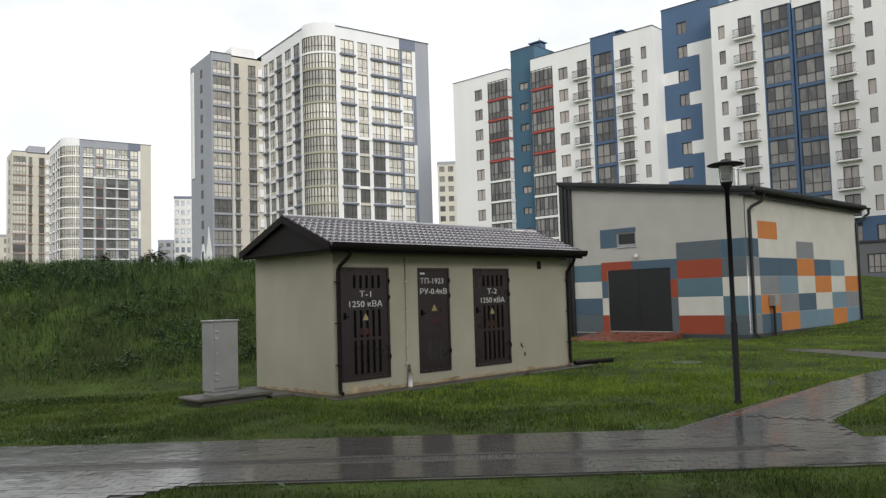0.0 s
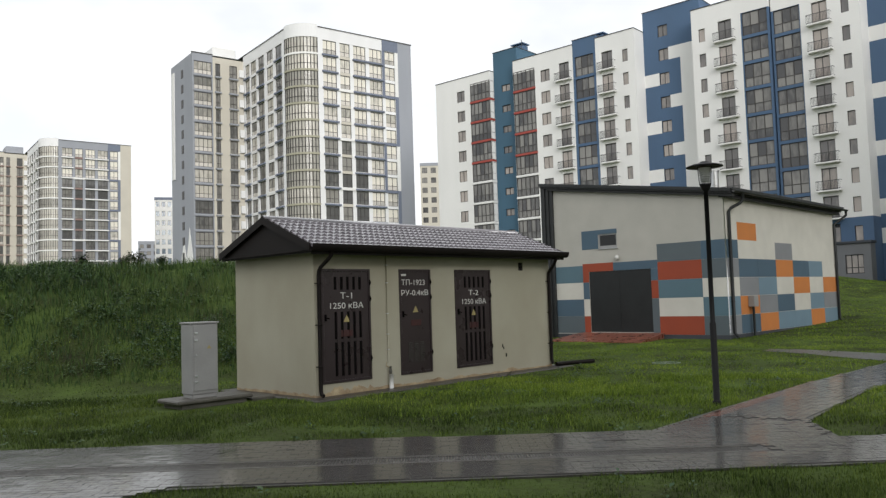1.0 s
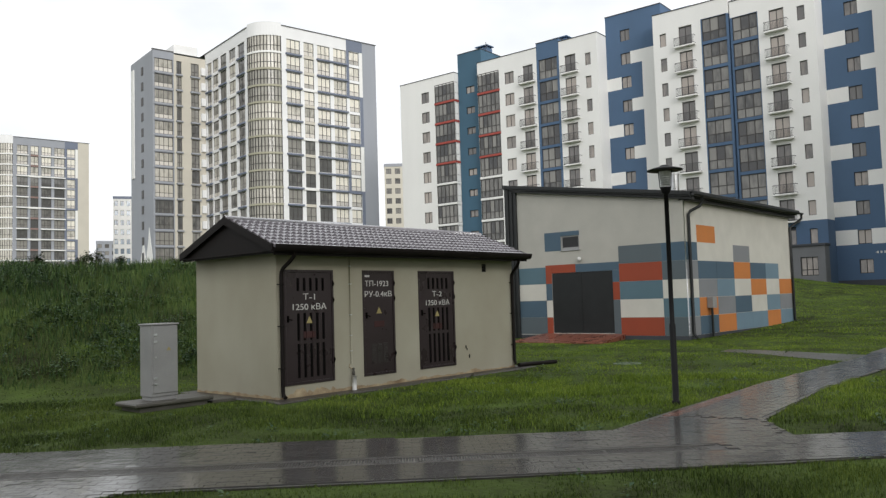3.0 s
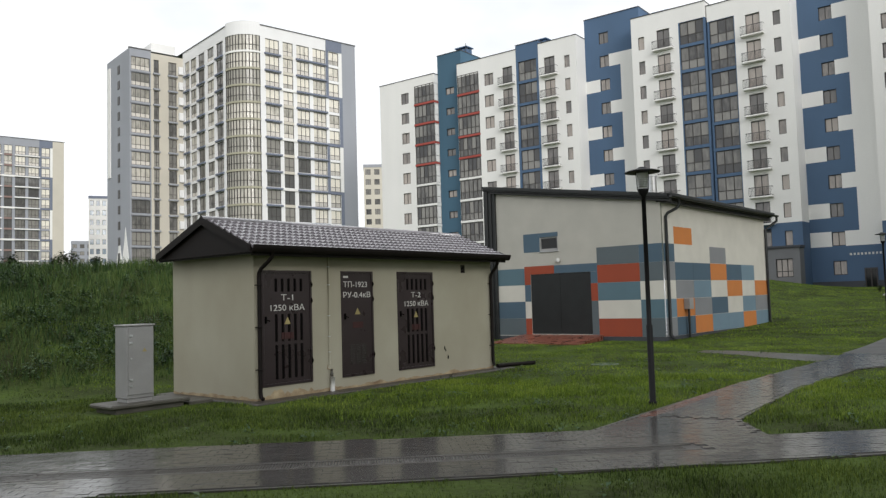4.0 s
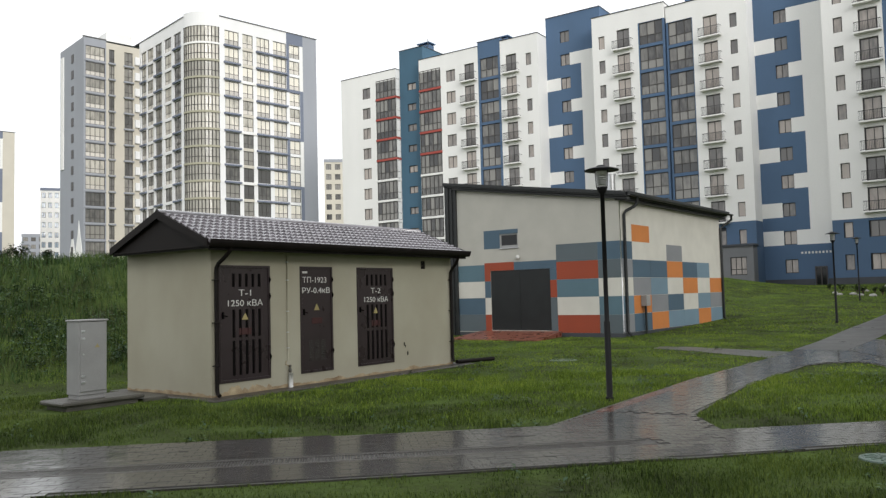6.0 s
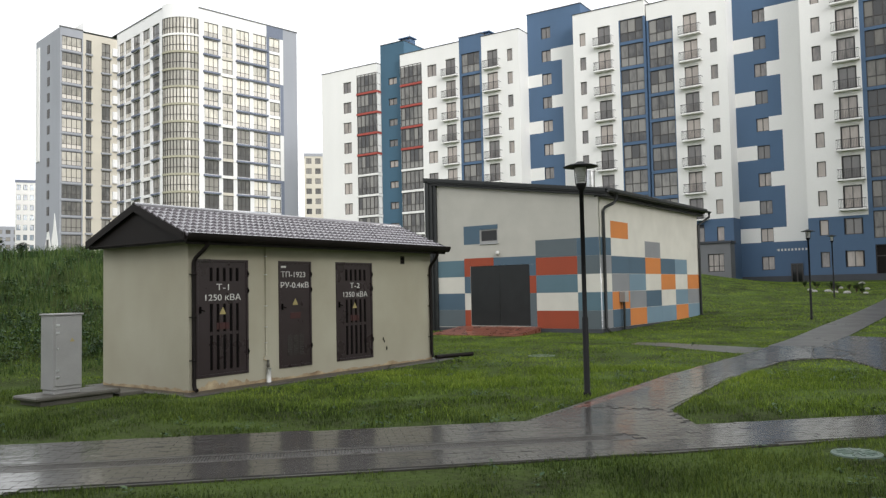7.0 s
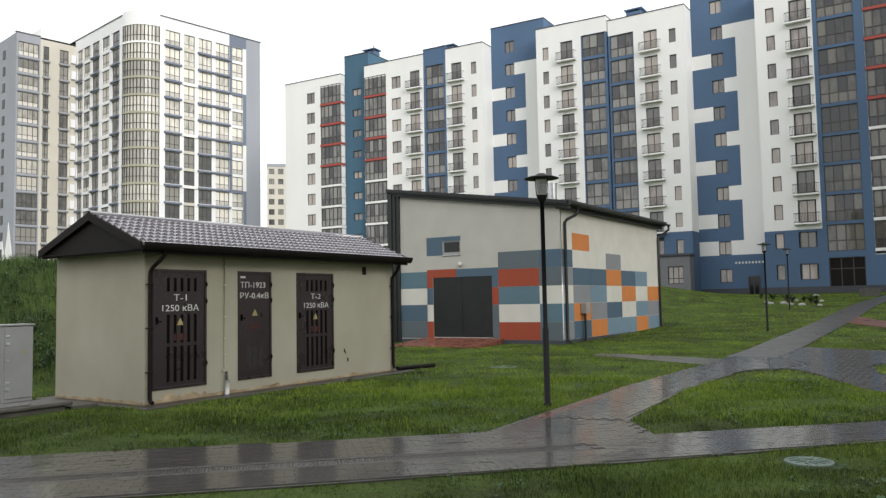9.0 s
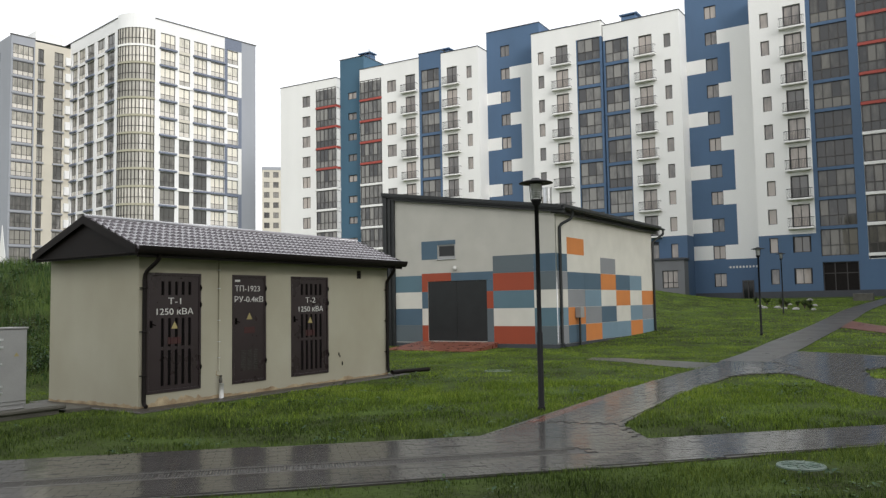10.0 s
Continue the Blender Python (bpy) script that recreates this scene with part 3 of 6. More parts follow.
roof = part("roof", tile_sheet(-1), M_ROOF_TILE, kiosk, "wet brown pressed-metal roof tiles", soft=True)
part("roof_slope", tile_sheet(1), M_ROOF_TILE, roof, soft=True)
cap = Geo().tube([(RX0 - 0.02, RY, RZ + 0.015), (RX1 + 0.02, RY, RZ + 0.015)], 0.06, 14)
part("ridge_cap", cap, M_ROOF_TILE, roof, soft=True)
for xg, s in ((RX0, -1), (RX1, 1)):
    for ya in (EY - 0.02, EB + 0.02):
        vg = Geo()
        x0, x1 = sorted((xg, xg + 0.03 * s))
        vs = [(x, y, z) for x in (x0, x1) for y, z in ((RY, RZ + 0.045), (ya, EZ + 0.045), (ya, EZ - 0.09), (RY, RZ - 0.10))]
        vg.add(vs, [(0, 1, 2, 3), (7, 6, 5, 4), (0, 4, 5, 1), (1, 5, 6, 2), (2, 6, 7, 3), (3, 7, 4, 0)])
        part("verge_board", vg, M_SOFFIT, roof, "dark brown verge board")
for x in (RX0 + 0.045, RX1 - 0.045):
    gab = part("gable", Geo().add([(x, EY - 0.02, KZ - 0.07), (x, EB + 0.02, KZ - 0.07), (x, EB + 0.02, EZ - 0.03), (x, RY, RZ - 0.04), (x, EY - 0.02, EZ - 0.03)], [(0, 1, 2, 3, 4)]), M_SOFFIT, roof, "dark brown boarded gable")
sof = Geo()
sof.cbox(RX0 + 0.01, RX1 - 0.01, EY + 0.02, -0.02, KZ - 0.045, KZ - 0.02, 0.005)
sof.cbox(RX0 + 0.01, RX1 - 0.01, KY + 0.02, EB - 0.02, KZ - 0.045, KZ - 0.02, 0.005)
sof.cbox(RX0 + 0.01, -0.01, EY + 0.02, EB - 0.02, KZ - 0.04, KZ - 0.015, 0.005)
sof.cbox(RX0 + 0.02, RX1 - 0.02, EY - 0.012, EY + 0.012, KZ - 0.10, EZ, 0.004)
part("soffit", sof, M_SOFFIT, roof, "dark brown soffit and fascia")
gut = Geo()
prof = [(EY - 0.05 + 0.085 * math.cos(a), 2.742 + 0.135 * math.sin(a)) for a in np.linspace(math.pi, 2 * math.pi, 9)]
prof += [(y * 0.9 + 0.1 * (EY - 0.05), z + 0.004) for y, z in reversed(prof)]
n = len(prof)
gut.add([(x, y, z) for x in (RX0 - 0.03, RX1 + 0.04) for y, z in prof], [(i, (i + 1) % n, n + (i + 1) % n, n + i) for i in range(n)] + [tuple(range(n)), tuple(range(2 * n - 1, n - 1, -1))])
part("gutter", gut, M_SOFFIT, kiosk, "dark brown half-round gutter", soft=False)
for i in range(9):
    x = 0.3 + i * 0.82
    part("foam_strip", Geo().cbox(x, x + 0.5 + 0.2 * math.sin(i * 2.3), -0.03, 0.0, 2.585, 2.612, 0.008), M_PLASTER, kiosk, "ragged sealant strip under the eaves")


def downpipe(parent, pts, mat, r=0.045):
    p = part("downpipe", Geo().tube(pts, r, 14), mat, parent, soft=True)
    zs = [q[2] for q in pts]
    x, y = pts[-2][0], pts[-2][1]
    for z in (0.55, 1.3, 2.05):
        if min(zs) + 0.2 < z < max(zs) - 0.3:
            part("bracket", Geo().lathe([(r + 0.006, -0.014), (r + 0.012, 0), (r + 0.006, 0.014)], 14, (x, y, z)).box(x - 0.085, x + 0.0, y + 0.02, y + 0.035, z - 0.01, z + 0.01), mat, p)
    return p


downpipe(kiosk, [(0.13, EY - 0.05, 2.62), (0.13, EY - 0.045, 2.55), (0.12, EY + 0.06, 2.46), (0.09, -0.10, 2.34), (0.08, -0.062, 2.27), (0.078, -0.055, 2.18), (0.078, -0.055, 0.12), (0.078, -0.07, 0.06), (0.078, -0.13, 0.03)], M_SOFFIT, 0.036)
downpipe(kiosk, [(6.84, EY - 0.05, 2.62), (6.84, EY - 0.045, 2.54), (6.88, EY + 0.03, 2.45), (6.95, -0.12, 2.32), (6.97, -0.06, 2.25), (6.97, -0.055, 2.18), (6.97, -0.055, 0.16), (6.97, -0.09, 0.06)], M_SOFFIT, 0.038)
thing("drain_pipe", Geo().tube([(6.99, -0.16, 0.055), (7.3, -0.18, 0.05), (8.35, -0.32, 0.03)], 0.05, 12), M_SOFFIT, "dark brown rainwater pipe lying on the grass beside the kiosk", "pipe", soft=True)

cable = part("conduit", Geo().tube([(1.74, -0.02, 2.6), (1.74, -0.02, 0.5)], 0.013, 10), M_PLASTER, kiosk, "thin painted conduit", soft=True)
for z in (0.75, 1.05, 1.45, 2.05, 2.4):
    part("clip", Geo().cbox(1.715, 1.765, -0.036, 0.0, z - 0.008, z + 0.008, 0.003), M_STEEL, cable)
lag = part("lagged_pipe", Geo().tube([(1.755, -0.07, -0.02), (1.755, -0.07, 0.27)], 0.045, 14), M_PLASTIC, kiosk, "white lagged cable stub", soft=True)
part("pipe_head", Geo().lathe([(0.0, 0.0), (0.028, 0.0), (0.034, 0.05), (0.022, 0.1), (0.03, 0.14), (0.0, 0.15)], 12, (1.75, -0.06, 0.28)), M_CONCRETE, lag, "grey fitting")
part("bracket", Geo().tube([(1.75, -0.05, 0.40), (1.66, -0.04, 0.44), (1.69, -0.02, 0.50)], 0.009, 8), M_RUST, lag, "rusty hook")
# Small wall holes: near-black discs paint in their shade.
for (x, z, r) in ((5.215, 0.60, 0.035), (5.25, 0.55, 0.028), (5.33, 0.385, 0.04), (0.35, 2.0, 0.0)):
    if r:
        part("plaster_hole", Geo().lathe([(r, -0.001), (r * 0.9, 0.004), (0, 0.005)], 7).mesh("plaster_hole", M_BROWN_DARK), None, kiosk, "near-black disc standing in for a small hole in the plaster",
             at=Matrix.Translation((x, -0.002, z)) @ pose(0, 0, 0, 90, 0, 0) @ Matrix.Diagonal((0.6, 1.3, 1, 1)))


# ---------------- cable cabinet on its slab ----------------
thing("cabinet_slab", Geo().cbox(-2.2, -0.75, 0.84, 1.60, 0.05, 0.12, 0.02).cbox(-2.1, -0.85, 0.9, 1.55, -0.15, 0.05, 0.01), M_CONCRETE, "wet weathered concrete slab beside the kiosk", "slab")
thing("paving_slab", Geo().cbox(-0.74, -0.26, 0.9, 1.6, -0.1, 0.03, 0.015), M_CONCRETE, "wet concrete slab set in grass by the kiosk", "slab")
cabinet = thing("cable_cabinet", None, None, "light grey metal cable cabinet on a concrete slab", "electrical cabinet")
part("body", Geo().cbox(-1.85, -1.36, 1.0, 1.39, 0.19, 1.40, 0.008), M_GREY_CAB, cabinet)
part("base_frame", Geo().cbox(-1.83, -1.38, 1.02, 1.37, 0.12, 0.19, 0.006), M_GREY_CAB, cabinet)
part("lid", Geo().cbox(-1.87, -1.34, 0.975, 1.41, 1.40, 1.43, 0.008), M_GREY_CAB, cabinet)
cdoor = part("door", Geo().cbox(-1.825, -1.375, 0.982, 0.9985, 0.25, 1.385, 0.005), M_GREY_CAB, cabinet)
for z in (0.40, 0.50, 1.12, 1.24):
    part("hinge", Geo().cbox(-1.818, -1.755, 0.968, 0.984, z - 0.018, z + 0.018, 0.004), M_STEEL, cdoor, "pale hinge plate")
part("lock", Geo().lathe([(0.016, 0), (0.014, 0.01), (0, 0.011)], 12), M_STEEL, cdoor, at=Matrix.Translation((-1.78, 0.982, 0.86)) @ pose(0, 0, 0, 90, 0, 0))
part("warning_sign", Geo().add([(-1.58, 0.979, 0.97), (-1.50, 0.979, 0.97), (-1.54, 0.979, 1.03)], [(0, 1, 2)]).box(-1.575, -1.505, 0.9795, 0.9825, 0.965, 0.97), M_YELLOW, cdoor, "small warning triangle")


# ---------------- drain channel and manholes ----------------
drain = thing("drain_channel", None, None, "grey concrete drain channel with a slotted grate in wet paving", "drain")
DR = Matrix.Translation((-2.0, -6.1, 0)) @ pose(0, 0, 0, 0, 0, -45)
chan = Geo()
for a, b in ((-0.170, -0.146), (0.146, 0.170)):
    chan.cbox(-8.5, 2.75, a, b, -0.11, 0.002, 0.004)
part("channel", chan, M_GRATE, drain, at=DR)
# Floor and side liners are near-black: the channel's shade put into colour.
part("channel_liner", Geo().box(-8.5, 2.75, -0.146, 0.146, -0.105, -0.09).box(-8.5, 2.75, -0.1455, -0.1415, -0.09, -0.009).box(-8.5, 2.75, 0.1415, 0.1455, -0.09, -0.009), M_BROWN_DARK, drain, "near-black floor and side liners painting the drain's shade", at=DR)
cells = [(0.006 + 0.031 * k, 0.027 + 0.031 * k, -0.136, 0.136) for k in range(16) if k not in (3, 4, 11, 12)]
for k in (3, 11):
    xa, xb = 0.004 + 0.031 * k, 0.028 + 0.031 * (k + 1)
    cells += [(xa, xb, -0.136, -0.085), (xa, xb, 0.085, 0.136), (xa, xa + 0.017, -0.085, 0.085), (xb - 0.017, xb, -0.085, 0.085)]
bar = Geo().wall(0.0, 0.498, -0.144, 0.144, 0.0, cells, 0.008)
bar.v = [(x, z, 0.001 - y) for x, y, z in bar.v]
grate_mesh = bar.mesh("grate", M_GRATE, weld=True)
for k in range(22):
    part("grate", grate_mesh, None, drain, at=DR @ Matrix.Translation((-8.4 + 0.5 * k, 0, 0)))


def manhole(x, y, r, mat, label):
    m = thing("manhole_cover", Geo().lathe([(0, 0.035), (r * 0.86, 0.035), (r * 0.88, 0.028), (r * 0.90, 0.035), (r, 0.03), (r * 1.03, 0.0), (r * 1.03, -0.05)], 40), mat, label, "manhole cover",
              at=Matrix.Translation((x, y, float(gz(x, y)) - 0.045)))
    ribs = Geo()
    for k in range(12):
        a = math.pi * k / 6
        c, s = math.cos(a), math.sin(a)
        p = [(r * 0.2 * c - 0.012 * s, r * 0.2 * s + 0.012 * c), (r * 0.8 * c - 0.012 * s, r * 0.8 * s + 0.012 * c), (r * 0.8 * c + 0.012 * s, r * 0.8 * s - 0.012 * c), (r * 0.2 * c + 0.012 * s, r * 0.2 * s - 0.012 * c)]
        ribs.add([(a0, b0, 0.034) for a0, b0 in p] + [(a0, b0, 0.043) for a0, b0 in p], [(4, 5, 6, 7), (0, 1, 5, 4), (1, 2, 6, 5), (2, 3, 7, 6), (3, 0, 4, 7)])
    part("rib", ribs, mat, m)
    return m


manhole(0.31, -10.30, 0.235, M_MANHOLE, "wet pale green polymer manhole cover in the grass")
manhole(9.05, -1.95, 0.34, M_MANHOLE_DULL, "green polymer manhole cover sunk in the lawn")


# ---------------- lamps ----------------
def garden_lamp(x, y, label):
    lamp = thing("street_lamp", None, None, label, "street lamp", group="lamps along the footpath", at=Matrix.Translation((x, y, float(gz(x, y)))))
    part("pole", Geo().tube([(0, 0, -0.1), (0, 0, 1.2), (0, 0, 1.22), (0, 0, 3.28)], [0.048, 0.048, 0.036, 0.034], 16), M_BLACK, lamp, soft=True)
    part("base_plate", Geo().lathe([(0.0, 0.04), (0.055, 0.04), (0.065, 0.02), (0.07, -0.05)], 20), M_BLACK, lamp)
    part("collar", Geo().lathe([(0.036, 3.22), (0.06, 3.25), (0.085, 3.31), (0.09, 3.335), (0.0, 3.34)], 20), M_BLACK, lamp, soft=True)
    part("diffuser", Geo().lathe([(0.072, 3.335), (0.082, 3.50), (0.10, 3.58)], 20), M_LAMP_GLASS, lamp, "clear ribbed diffuser", soft=True)
    for k in range(5):
        part("louvre", Geo().lathe([(0.079, 3.37 + 0.035 * k), (0.092, 3.362 + 0.035 * k), (0.079, 3.378 + 0.035 * k)], 20), M_STEEL, lamp)
    for k in range(3):
        a = 2.1 * k + 0.4
        part("strut", Geo().tube([(0.095 * math.cos(a), 0.095 * math.sin(a), 3.32), (0.115 * math.cos(a), 0.115 * math.sin(a), 3.6)], 0.007, 8), M_BLACK, lamp)
    part("shade", Geo().lathe([(0.0, 3.685), (0.06, 3.68), (0.09, 3.655), (0.20, 3.63), (0.272, 3.605), (0.275, 3.595), (0.20, 3.60), (0.0, 3.61)], 32), M_BLACK, lamp, "black dished shade", soft=True)
    return lamp


M_LAMP_GLASS = material("lamp_diffuser", (0.55, 0.56, 0.56), 0.15, var=0.1, scale=20, bump=0.05)
garden_lamp(2.9, -6.14, "slim black garden lamp with a dished shade by the path")
garden_lamp(26.7, -4.85, "slim black garden lamp with a dished shade on the far lawn")
garden_lamp(42.7, -3.05, "slim black garden lamp near the apartment house entrance")


# ---------------- garage with coloured panels ----------------
GX0, GX1, GY0, GY1 = 18.0, 29.1, 0.5, 8.2
GZB = 0.14
ROWS = [GZB, 0.81, 1.485, 2.155, 2.83, 3.50, 4.15]


def roof_z(y):
    return 5.06 + (y - GY0) * 0.142


garage = thing("garage_building", None, None, "white rendered garage with colourful painted panels and mono-pitch roof", "garage")
g = Geo()
door_h = (-6.17, -3.43, 0.22, 2.60)
win_h = (-5.68, -4.84, 3.49, 4.06)
# front wall is built facing -y, then turned to face -x
front = Geo().wall(-GY1, -GY0, GZB - 0.3, 5.06, 0.0, [door_h, win_h], 0.2)
front.add([(-GY1, 0, 5.06), (-GY0, 0, 5.06), (-GY1, 0, roof_z(GY1))], [(0, 1, 2)])
FT = Matrix(((0, 1, 0, GX0), (-1, 0, 0, 0), (0, 0, 1, 0), (0, 0, 0, 1)))
# Cream front paint, darkened further to hold this side's shade in its colour.
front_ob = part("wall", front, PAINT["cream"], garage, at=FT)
side = Geo()
side.quad((GX0, GY0, GZB - 0.3), (GX1, GY0, GZB - 0.3), (GX1, GY0, 5.06), (GX0, GY0, 5.06))
side.add([(GX1, GY0, GZB - 0.3), (GX1, GY1, GZB - 0.3), (GX1, GY1, roof_z(GY1)), (GX1, GY0, 5.06)], [(0, 1, 2, 3)])
side.quad((GX1, GY1, GZB - 0.3), (GX0, GY1, GZB - 0.3), (GX0, GY1, roof_z(GY1)), (GX1, GY1, roof_z(GY1)))
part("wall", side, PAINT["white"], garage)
for box in ((GX0 - 0.02, GX1 + 0.02, GY0 - 0.02, GY0), (GX0 - 0.02, GX0, GY0, 3.43), (GX0 - 0.02, GX0, 6.17, GY1)):
    part("plinth", Geo().box(*box, -0.3, GZB), M_PLINTH, garage, "dark grey plinth")


def front_panel(y0, y1, z0, z1, col):
    """A painted field on the front; y0 > y1 reads from the far end to the corner."""
    part("panel", Geo().box(-y0 + 0.002, -y1 - 0.002, -0.005, 0.0, z0 + 0.002, z1 - 0.002), PAINT[col], front_ob)


def side_panel(x0, x1, z0, z1, col):
    part("panel", Geo().box(x0 + 0.005, x1 - 0.005, GY0 - 0.005, GY0, z0 + 0.005, z1 - 0.005), PAINT[col], garage)


R = ROWS
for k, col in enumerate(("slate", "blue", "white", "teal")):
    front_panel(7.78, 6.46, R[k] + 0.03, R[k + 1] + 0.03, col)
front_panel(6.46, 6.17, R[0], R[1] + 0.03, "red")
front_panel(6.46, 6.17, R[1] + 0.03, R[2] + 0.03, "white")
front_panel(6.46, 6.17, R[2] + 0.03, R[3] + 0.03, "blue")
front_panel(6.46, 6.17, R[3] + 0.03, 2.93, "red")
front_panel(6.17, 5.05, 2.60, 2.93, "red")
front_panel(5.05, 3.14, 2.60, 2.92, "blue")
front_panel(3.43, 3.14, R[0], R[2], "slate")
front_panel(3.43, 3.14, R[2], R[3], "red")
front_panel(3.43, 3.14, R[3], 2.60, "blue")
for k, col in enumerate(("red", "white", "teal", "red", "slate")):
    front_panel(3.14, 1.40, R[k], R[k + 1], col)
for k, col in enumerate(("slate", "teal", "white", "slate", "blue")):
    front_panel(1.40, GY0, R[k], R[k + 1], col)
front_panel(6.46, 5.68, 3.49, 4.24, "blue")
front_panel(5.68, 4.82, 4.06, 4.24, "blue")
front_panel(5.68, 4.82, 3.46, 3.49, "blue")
CX = [18.0, 19.03, 20.68, 22.38, 24.1, 25.85, 27.44, 29.1]
cols_side = {
    0: ("grey", "blue", "orange", "sky", "sky", "orange", "sky"),
    1: ("sky", "orange", "grey", "blue", "white", "sky", "grey"),
    2: ("white", "grey", "sky", "white", "orange", "white", "orange"),
    3: ("grey", "blue", "blue", "orange", "blue", "sky", None),
    4: ("blue", None, None, "grey", None, None, None),
    5: (None, "orange", None, None, None, None, None)}
for k, row in cols_side.items():
    for i, col in enumerate(row):
        if col:
            side_panel(CX[i], CX[i + 1], R[k], R[k + 1], col)

gate = part("gate", Geo().box(-6.17, -3.43, 0.05, 0.09, 0.2, 2.6), M_GATE, front_ob, "plain anthracite steel gate")
for ga, gb in ((-6.165, -4.805), (-4.795, -3.435)):
    part("gate_leaf", Geo().cbox(ga, gb, 0.012, 0.05, 0.215, 2.595, 0.006), M_GATE, gate)
win = part("window", Geo().box(-5.68, -4.84, 0.03, 0.09, 3.49, 3.54).box(-5.68, -4.84, 0.03, 0.09, 4.01, 4.06).box(-5.68, -5.63, 0.03, 0.09, 3.54, 4.01).box(-4.89, -4.84, 0.03, 0.09, 3.54, 4.01).box(-5.63, -4.89, 0.035, 0.08, 3.54, 3.60), M_GREY_CAB, front_ob, "narrow grey metal window")
part("pane", Geo().box(-5.63, -4.89, 0.055, 0.065, 3.54, 4.01), M_GLASS_BLACK, win)
part("window_sill", Geo().cbox(-5.72, -4.80, -0.05, 0.03, 3.465, 3.49, 0.005), M_STEEL, win)
part("wall_lamp", Geo().lathe([(0, -0.1), (0.06, -0.08), (0.085, 0.0), (0.06, 0.07), (0, 0.09)], 16, (-4.82, -0.07, 3.1)), M_PLASTIC, front_ob, "white globe wall lamp", soft=True)

# roof sheet, verge and corner cladding
rg = Geo()
XR0, XR1, YR0, YR1 = GX0 - 0.28, GX1 + 0.36, GY0 - 0.42, GY1 + 0.10
top = 0.20


def rz(y, d=0.0):
    return roof_z(y) + top + d


vs = [(x, y, rz(y, d)) for d in (0, -0.10) for x, y in ((XR0, YR0), (XR1, YR0), (XR1, YR1), (XR0, YR1))]
rg.add(vs, [(0, 1, 2, 3), (7, 6, 5, 4), (0, 4, 5, 1), (1, 5, 6, 2), (2, 6, 7, 3), (3, 7, 4, 0)])
groof = part("roof", rg, M_CHARCOAL, garage, "charcoal standing-seam sheet roof")
for i in range(22):
    x = XR0 + 0.05 + i * 0.545
    part("seam", Geo().add([(x + a, y, rz(y, d)) for y in (YR0, YR1) for a, d in ((-0.015, 0), (0.015, 0), (0.008, 0.035), (-0.008, 0.035))],
                           [(0, 4, 7, 3), (3, 7, 6, 2), (2, 6, 5, 1), (0, 3, 2, 1), (4, 5, 6, 7)]), M_CHARCOAL, groof)
for k, (dz0, dz1, px) in enumerate(((-0.25, -0.16, 0.12), (-0.16, -0.07, 0.19), (-0.07, 0.04, 0.26))):
    vg = Geo()
    vs = [(x, y, rz(y, d)) for x in (GX0 - px - 0.03, GX0 - px + 0.2) for y, d in ((YR0, dz0), (YR1, dz0), (YR1, dz1 - 0.012), (YR0, dz1 - 0.012))]
    vg.add(vs, [(0, 3, 2, 1), (4, 5, 6, 7), (0, 1, 5, 4), (1, 2, 6, 5), (2, 3, 7, 6), (3, 0, 4, 7)])
    part("verge_trim", vg, M_CHARCOAL, groof)
for k, (dz0, dz1, py) in enumerate(((-0.29, -0.19, 0.16), (-0.19, -0.09, 0.27), (-0.09, 0.03, 0.38))):
    part("eaves_trim", Geo().cbox(GX0 - 0.02, XR1, GY0 - py - 0.03, GY0 - py + 0.3, rz(GY0, dz0), rz(GY0, dz1 - 0.012), 0.008), M_CHARCOAL, groof)
part("soffit", Geo().box(XR0 + 0.3, XR1 - 0.02, GY0 - 0.2, GY0, rz(GY0, -0.31), rz(GY0, -0.295)), M_CHARCOAL, groof)
part("corner_cladding", Geo().cbox(GX0 - 0.10, GX0 + 0.2, 7.78, 7.93, -0.1, roof_z(7.9) - 0.05, 0.01).cbox(GX0 - 0.16, GX0 + 0.2, 7.94, 8.08, -0.1, roof_z(8.1) - 0.02, 0.01).cbox(GX0 - 0.22, GX0 + 0.2, 8.09, 8.27, -0.1, roof_z(8.2) + 0.08, 0.01), M_CHARCOAL, garage, "charcoal sheet corner cladding")
gg = Geo()
yg = YR0 - 0.075
prof = [(yg + 0.07 * math.cos(a), rz(YR0, -0.05) + 0.07 * math.sin(a)) for a in np.linspace(math.pi, 2 * math.pi, 9)]
prof += [(yg + 0.9 * (y - yg), z + 0.004) for y, z in reversed(prof)]
n = len(prof)
gg.add([(x, y, z) for x in (GX0 - 0.2, XR1 + 0.1) for y, z in prof], [(i, (i + 1) % n, n + (i + 1) % n, n + i) for i in range(n)] + [tuple(range(n)), tuple(range(2 * n - 1, n - 1, -1))])
part("gutter", gg, M_CHARCOAL, garage, "charcoal half-round gutter")
zt = rz(YR0, -0.1)
downpipe(garage, [(18.55, yg, zt), (18.55, yg, zt - 0.22), (18.5, yg + 0.1, zt - 0.36), (18.30, GY0 - 0.14, zt - 0.52), (18.26, GY0 - 0.08, zt - 0.64), (18.26, GY0 - 0.08, 0.2), (18.26, GY0 - 0.2, 0.05)], M_CHARCOAL, 0.055)
downpipe(garage, [(GX1 + 0.3, yg, zt), (GX1 + 0.3, yg, zt - 0.2), (GX1 + 0.15, GY0 - 0.2, zt - 0.45), (GX1 - 0.06, GY0 - 0.08, zt - 0.6), (GX1 - 0.06, GY0 - 0.08, 0.3), (GX1 + 0.05, GY0 - 0.2, 0.15)], M_CHARCOAL, 0.055)
